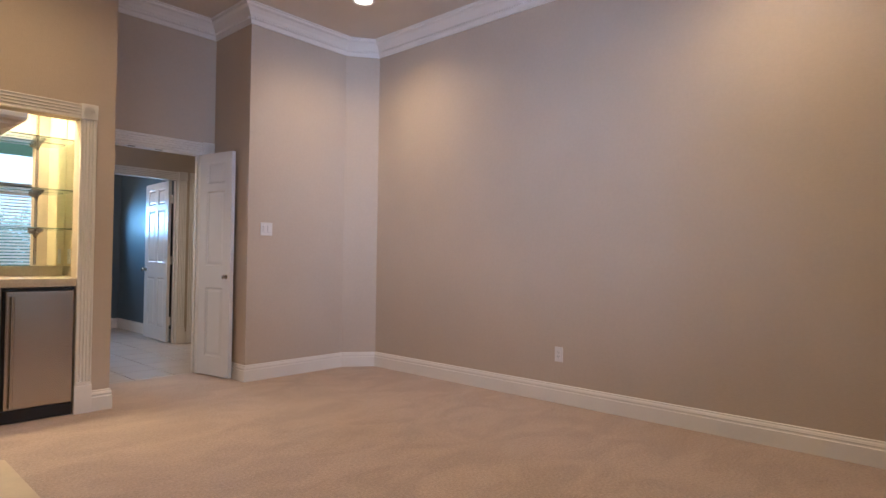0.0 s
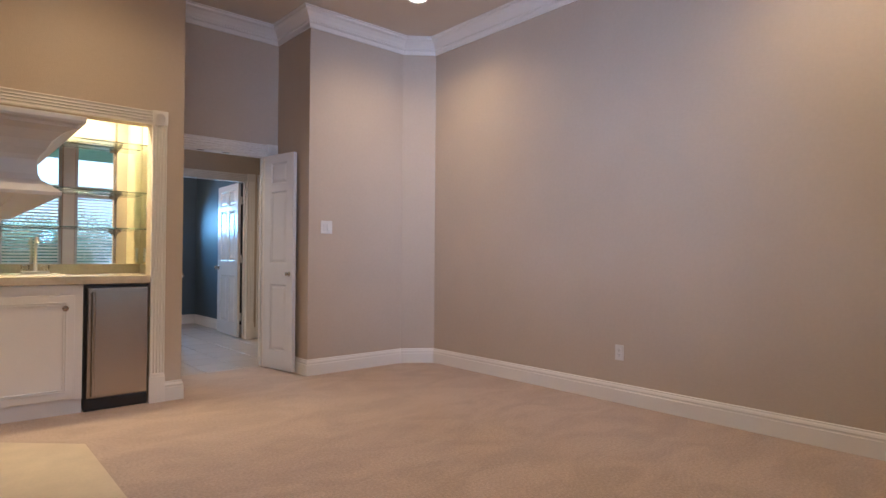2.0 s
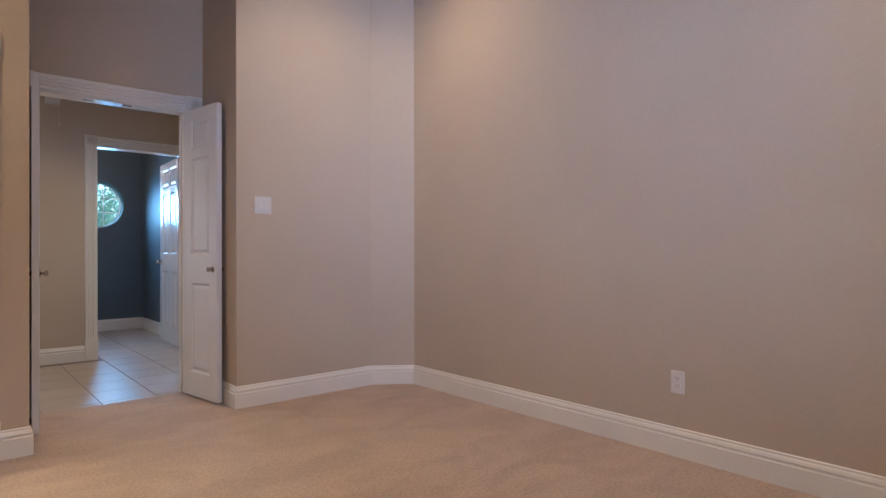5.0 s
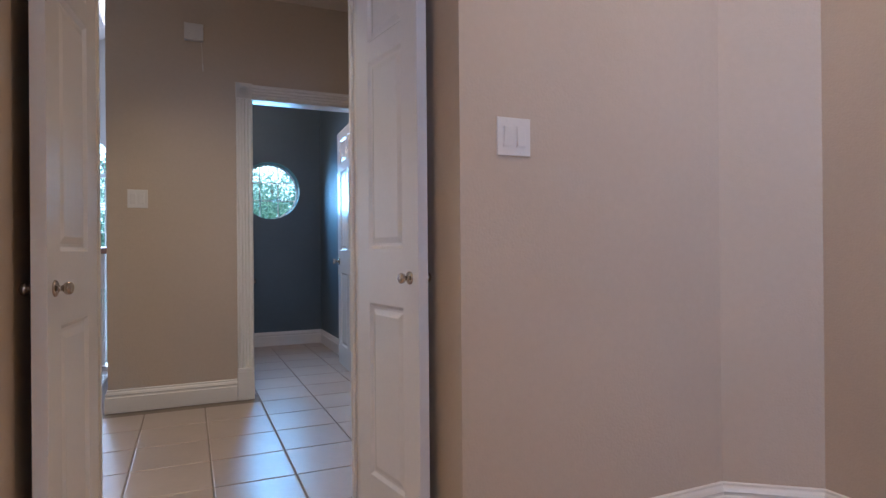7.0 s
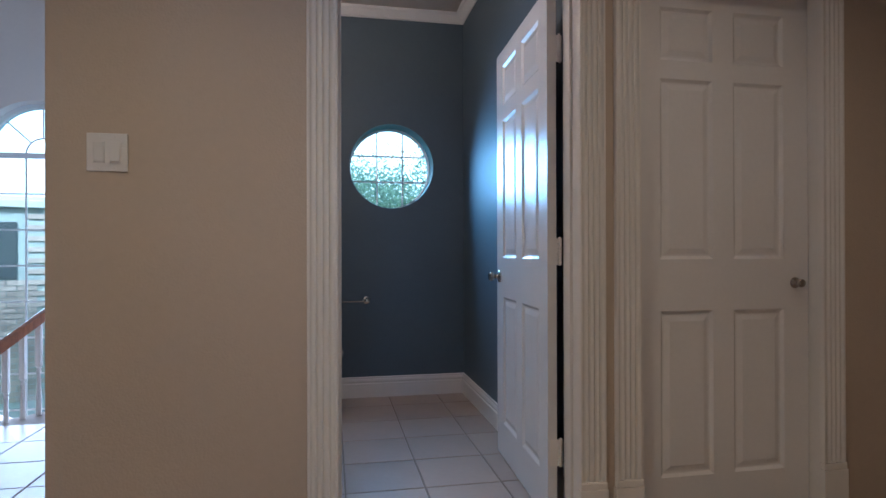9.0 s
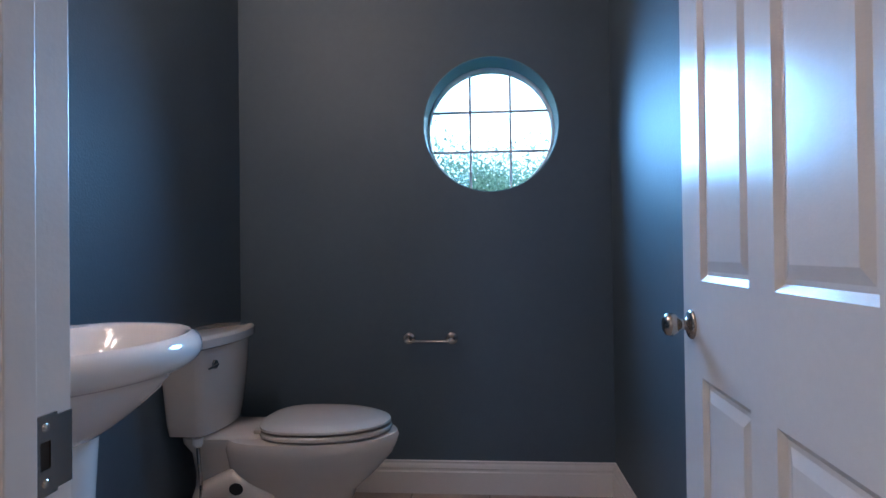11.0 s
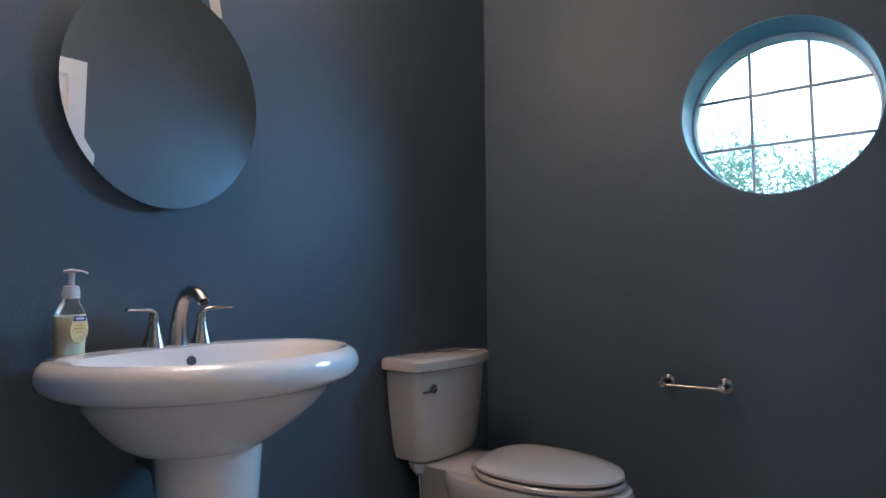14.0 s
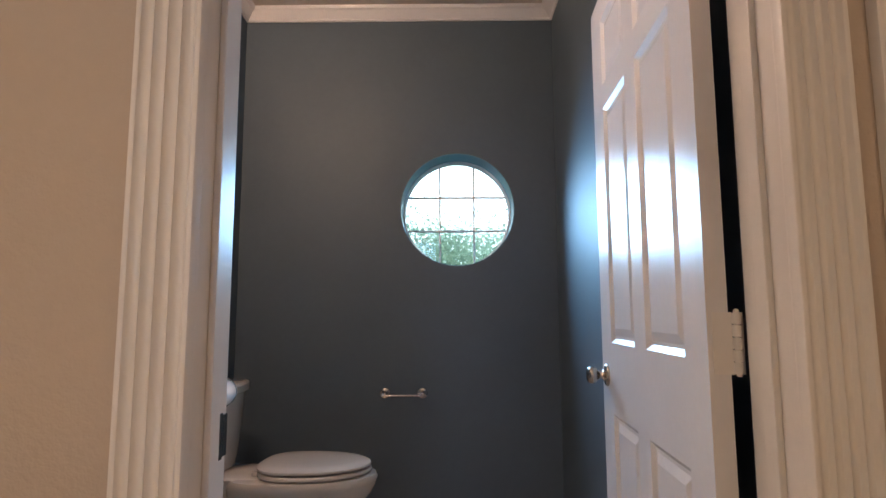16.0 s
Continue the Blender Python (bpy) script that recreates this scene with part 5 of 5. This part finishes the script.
O = balustrade.location


def newel(p):
    c = Vector((p.x, p.y, 0)) - O
    n = part("newel_post", loft([[(c.x + sx * w, c.y + sy * w, z) for sx, sy in ((-1, -1), (1, -1), (1, 1), (-1, 1))] for w, z in ((0.043, 0.055), (0.043, 0.36), (0.036, 0.375))]), OAK, balustrade)
    part("newel_foot", boxes((c.x - 0.055, c.x + 0.055, c.y - 0.055, c.y + 0.055, 0.035, 0.055), bevel=0.004), TRIM, n)
    part("newel_shaft", lathe([(0.0005, 0.37), (0.032, 0.37), (0.032, 0.39), (0.038, 0.40), (0.026, 0.415), (0.036, 0.43), (0.026, 0.445), (0.034, 0.46), (0.040, 0.49), (0.038, 0.56), (0.030, 0.70), (0.028, 0.78), (0.036, 0.80), (0.028, 0.815), (0.036, 0.83), (0.028, 0.845),
                               (0.036, 0.86), (0.034, 0.90), (0.034, 0.985), (0.0005, 0.985)], 20, Matrix.Translation(c)), OAK, n, "", True)


newel(N1)
newel(N2)
BAL = [(0.0005, 0.20), (0.014, 0.20), (0.016, 0.215), (0.011, 0.23), (0.016, 0.245), (0.011, 0.262), (0.016, 0.30), (0.017, 0.36), (0.012, 0.56), (0.011, 0.60), (0.015, 0.615), (0.010, 0.63), (0.015, 0.645), (0.0005, 0.65)]
bal_data = {}


def baluster(p, z):
    """A turned baluster whose foot is at height z."""
    if not bal_data:
        bm = lathe(BAL, 12)
        box(bm, -0.016, 0.016, -0.016, 0.016, 0.0, 0.20, bevel=0.002)
        box(bm, -0.016, 0.016, -0.016, 0.016, 0.65, 0.955, bevel=0.002)
        b = part("baluster", bm, TRIM, balustrade)
        bal_data["mesh"] = b.data
    else:
        b = new("baluster", bal_data["mesh"])
        b.parent = balustrade
    b.location = Vector((p.x, p.y, z)) - O


for t in (0.36, 0.68):
    baluster(N1.lerp(N2, t), 0.035)
for k in range(1, 6):
    baluster(N2 + curb_dir * 0.11 * k, 0.035)
path_top = [(N1.x - curb_dir.x * 0.07, N1.y - curb_dir.y * 0.07, 1.02), (N1.x, N1.y, 1.02), (N2.x, N2.y, 1.02), (end.x, end.y, 1.02)]


def rail(points):
    sec = [(-0.03, -0.028), (0.03, -0.028), (0.033, 0.0), (0.028, 0.022), (0.0, 0.03), (-0.028, 0.022), (-0.033, 0.0)]
    rings = []
    pts = [Vector(p) for p in points]
    for i, p in enumerate(pts):
        d = (pts[min(i + 1, len(pts) - 1)] - pts[max(i - 1, 0)]).normalized()
        side = Vector((d.x, d.y, 0)).normalized() if Vector((d.x, d.y, 0)).length > 0.02 else Vector((-0.62, -0.78, 0))
        side = Vector((side.y, -side.x, 0))
        up = side.cross(d).normalized()
        up = up if up.z >= 0 else -up
        rings.append([tuple(p + side * a + up * b - O) for a, b in sec])
    return loft(rings)


part("handrail", rail(path_top), OAK, balustrade, "varnished oak handrail", True)
down = Vector((-0.64, -0.77))
s0 = Vector((0.79, 9.60))
goose = [(s0.x + 0.01, s0.y + 0.01, 1.02), (s0.x, s0.y, 1.0), (s0.x - 0.005, s0.y - 0.006, 0.95), (s0.x - 0.006, s0.y - 0.008, 0.86), (s0.x - 0.014, s0.y - 0.018, 0.79), (s0.x - 0.04, s0.y - 0.05, 0.735)]
slope = [(s0 + down * d, 0.735 - (d - 0.06) * 0.70) for d in (0.14, 0.3, 0.5, 0.8, 1.2, 1.8)]
part("stair_handrail", rail(goose + [(p.x, p.y, z) for p, z in slope]), OAK, balustrade, "varnished oak handrail with a gooseneck", True)
for k in range(17):
    d = 0.055 + k * 0.092
    p = s0 + down * d
    baluster(p, 0.735 - (d - 0.06) * 0.70 - 0.955)
stair = struct(empty("stair", 0, 0, 0), "carpeted stair going down beside the landing", "stair")
for k in range(8):
    a = s0 + down * (0.02 + k * 0.26)
    n = Vector((-down.y, down.x)) * -1.0
    b = a + down * 0.275
    z = -0.19 - k * 0.18
    part("tread", prism([tuple(a), tuple(b), tuple(b + n), tuple(a + n)], z - 0.16, z), CARPET, stair)

# ---------------------------------------------------------------- outside
struct(obj("ground", boxes((-400, 400, -400, 400, -3.7, -3.5)), GRASS), "mown lawn reaching to the horizon", "ground")
haze = [(160 * math.cos(2 * math.pi * i / 48), 160 * math.sin(2 * math.pi * i / 48)) for i in range(48)]
struct(obj("backdrop", loft([[(x, y, z) for x, y in haze] for z in (-3.4, 95.0)], False, False), HAZE), "bright white hazy sky above the horizon", "sky")
struct(obj("porch_soffit", boxes((-2.0, 5.0, -3.4, -1.02, 2.99, 3.15)), SOFFIT), "painted porch soffit outside the bedroom", "soffit")

house = tagged(empty("brick_wing", -1.40, 13.2, -3.5), "red-brown brick wing of the house with pale trim", "building")
part("wall", boxes((-1.6, 0.495, 0.012, 0.33, 0, 5.08)), MORTAR, house)
part("cornice", boxes((-1.7, 0.53, -0.05, 0.38, 5.08, 5.17), bevel=0.01), QUOIN, house, "pale stone cornice")
part("roof", prism([(-1.7, 0.0), (0.48, 0.0), (0.48, 0.33), (-1.7, 0.33)], 5.17, 5.22), QUOIN, house)
part("window", boxes((-0.45, 0.10, -0.004, 0.011, 4.2, 4.9)), SLOT, house, "dark window pane")
house.rotation_euler.z = radians(22)
brick_data = None
for r in range(40):
    z = 2.7 + r * 0.068
    if z > 5.02:
        break
    for c in range(9):
        x = -1.35 + c * 0.208 + (0.104 if r % 2 else 0)
        if x + 0.198 > 0.50 or (z > 4.13 and x > -0.66 and x < 0.12):
            continue
        if brick_data is None:
            ob = part("brick", boxes((0, 0.198, -0.004, 0.05, 0, 0.058)), BRICK, house)
            brick_data = ob.data
        else:
            ob = new("brick", brick_data)
            ob.parent = house
        ob.location = (x, 0, z)
sb = None
for r in range(40):
    z = 2.7 + r * 0.068
    if z > 5.02:
        break
    for c in range(1):
        y = 0.05 + c * 0.208 + (0.07 if r % 2 else 0)
        if sb is None:
            ob = part("brick", boxes((-0.05, 0.004, 0, 0.198, 0, 0.058)), BRICK, house)
            sb = ob.data
        else:
            ob = new("brick", sb)
            ob.parent = house
        ob.location = (0.495, y, z)


def tree(x, y, height, spread, seed, label="leafy green tree beyond the house"):
    rnd = random.Random(seed)
    t = tagged(empty("tree", x, y, -3.5), label, "tree", "garden trees")
    part("trunk", tube([(0, 0, 0), (0.05, 0.02, height * 0.25), (0.0, 0.06, height * 0.55), (0.04, 0.0, height * 0.85)], [0.22, 0.17, 0.12, 0.03], 10), BARK, t)
    tips = []
    for i in range(7):
        a = rnd.uniform(0, 6.28)
        z = height * rnd.uniform(0.3, 0.75)
        e = (spread * 0.6 * math.cos(a), spread * 0.6 * math.sin(a), z + height * 0.16)
        part("limb", tube([(0, 0, z), (e[0] * 0.5, e[1] * 0.5, z + height * 0.06), e], [0.07, 0.045, 0.015], 6), BARK, t)
        tips.append(Vector(e))
    for i in range(9):
        a = rnd.uniform(0, 6.28)
        r = spread * rnd.uniform(0.1, 0.9)
        tips.append(Vector((r * math.cos(a), r * math.sin(a), height * rnd.uniform(0.45, 0.95) * (1 - 0.25 * r / spread))))
    verts, faces = [], []
    for c in tips:
        for i in range(2300):
            d = Vector((rnd.gauss(0, 1), rnd.gauss(0, 1), rnd.gauss(0, 0.8))) * spread * 0.21
            p = c + d
            u = Vector((rnd.uniform(-1, 1), rnd.uniform(-1, 1), rnd.uniform(-1, 1))).normalized()
            w = u.cross(Vector((rnd.uniform(-1, 1), rnd.uniform(-1, 1), rnd.uniform(-1, 1)))).normalized()
            s = rnd.uniform(0.028, 0.062)
            k = len(verts)
            verts += [tuple(p - u * s), tuple(p + w * s * 0.45), tuple(p + u * s), tuple(p - w * s * 0.45)]
            faces.append((k, k + 1, k + 2, k + 3))
    me = bpy.data.meshes.new("crown")
    me.from_pydata(verts, [], faces)
    me.materials.append(LEAF)
    c = new("crown", me)
    c.parent = t
    return t


tree(1.5, 19.5, 7.5, 2.3, 1)
tree(4.3, 20.5, 7.7, 2.6, 2)
tree(7.2, 22.0, 7.6, 2.4, 3)
tree(0.2, 17.5, 4.2, 1.2, 4, "rounded pale-green garden tree")
tree(-1.6, 24.0, 6.0, 2.4, 5)
tree(-2.4, 17.6, 4.1, 1.7, 9)
tree(-3.8, 20.5, 4.6, 2.0, 10)
tree(-1.2, 15.4, 3.5, 1.1, 11, "rounded pale-green garden tree")
tree(2.6, -9.0, 5.8, 2.0, 6)
tree(5.2, -9.5, 6.0, 2.2, 7)
tree(-0.4, -10.0, 6.0, 2.2, 8)

# ---------------------------------------------------------------- floor tiles
tile_mesh = {}


def tile(i, j, bounds):
    g = 0.0035
    x0, x1, y0, y1 = GX + i * GS + g, GX + (i + 1) * GS - g, GY + j * GS + g, GY + (j + 1) * GS - g
    bx0, bx1, by0, by1 = bounds
    x0, x1, y0, y1 = max(x0, bx0), min(x1, bx1), max(y0, by0), min(y1, by1)
    if x1 - x0 < 0.02 or y1 - y0 < 0.02:
        return
    key = (round(x1 - x0, 3), round(y1 - y0, 3))
    if key not in tile_mesh:
        w, h = x1 - x0, y1 - y0
        bm = loft([[(0, 0, -0.008), (w, 0, -0.008), (w, h, -0.008), (0, h, -0.008)], [(0, 0, -0.002), (w, 0, -0.002), (w, h, -0.002), (0, h, -0.002)],
                   [(0.003, 0.003, 0), (w - 0.003, 0.003, 0), (w - 0.003, h - 0.003, 0), (0.003, h - 0.003, 0)]])
        ob = part("tile", bm, TILE, slab)
        tile_mesh[key] = ob.data
    else:
        ob = new("tile", tile_mesh[key])
        ob.parent = slab
    ob.location = (x0, y0, 0)


landing = [(-2.6, 5.31), (XH, 5.31), (XH, 8.68), (0.76, 9.66), (0.24, 9.02), (-0.62, 7.98), (-2.6, 6.9)]
for i in range(-11, 7):
    for j in range(-6, 9):
        cx, cy = GX + (i + 0.5) * GS, GY + (j + 0.5) * GS
        if cy < YH and cy + GS / 2 > 5.31 and cx > XH:
            tile(i, j, (XH - 0.4, 4.7, 5.312, 7.215 if not (BD0 - 0.2 < cx < BD1 + 0.2) else 9.42))
        elif cx > XH and BX0 - 0.2 < cx < BX1 + 0.2 and YH - 0.1 < cy < BY1 + 0.2:
            lo = 7.35 if cx < BD0 - 0.1 or cx > BD1 + 0.1 else 7.0
            tile(i, j, (BX0 + 0.001, BX1 - 0.001, lo, BY1 - 0.001))
        elif cx <= XH and all(inside(cx + a * 0.19, cy + b * 0.19, landing) for a in (-1, 1) for b in (-1, 1)):
            tile(i, j, (-2.6, XH - 0.002, 5.312, 9.7))
        elif cx <= XH and (inside(cx, cy, landing) or any(inside(cx + a * 0.17, cy + b * 0.17, landing) for a in (-1, 1) for b in (-1, 1))) and cx > -1.5:
            # tiles cut along the landing's edge
            x0, x1, y0, y1 = cx - GS / 2 + 0.0035, min(cx + GS / 2 - 0.0035, XH - 0.002), max(cy - GS / 2 + 0.0035, 5.312), cy + GS / 2 - 0.0035
            poly = [(x0, y0), (x1, y0), (x1, y1), (x0, y1)]
            for k in range(len(landing)):
                (ax, ay), (bx, by) = landing[k], landing[(k + 1) % len(landing)]
                out = []
                for m in range(len(poly)):
                    p, q2 = poly[m - 1], poly[m]
                    sp = (bx - ax) * (p[1] - ay) - (by - ay) * (p[0] - ax)
                    sq = (bx - ax) * (q2[1] - ay) - (by - ay) * (q2[0] - ax)
                    if (sp >= 0) != (sq >= 0):
                        t = sp / (sp - sq)
                        out.append((p[0] + (q2[0] - p[0]) * t, p[1] + (q2[1] - p[1]) * t))
                    if sq >= 0:
                        out.append(q2)
                if len(out) >= 3:
                    poly = out
                else:
                    poly = []
                    break
            if len(poly) >= 3:
                part("tile", prism(poly, -0.008, 0.0), TILE, slab)
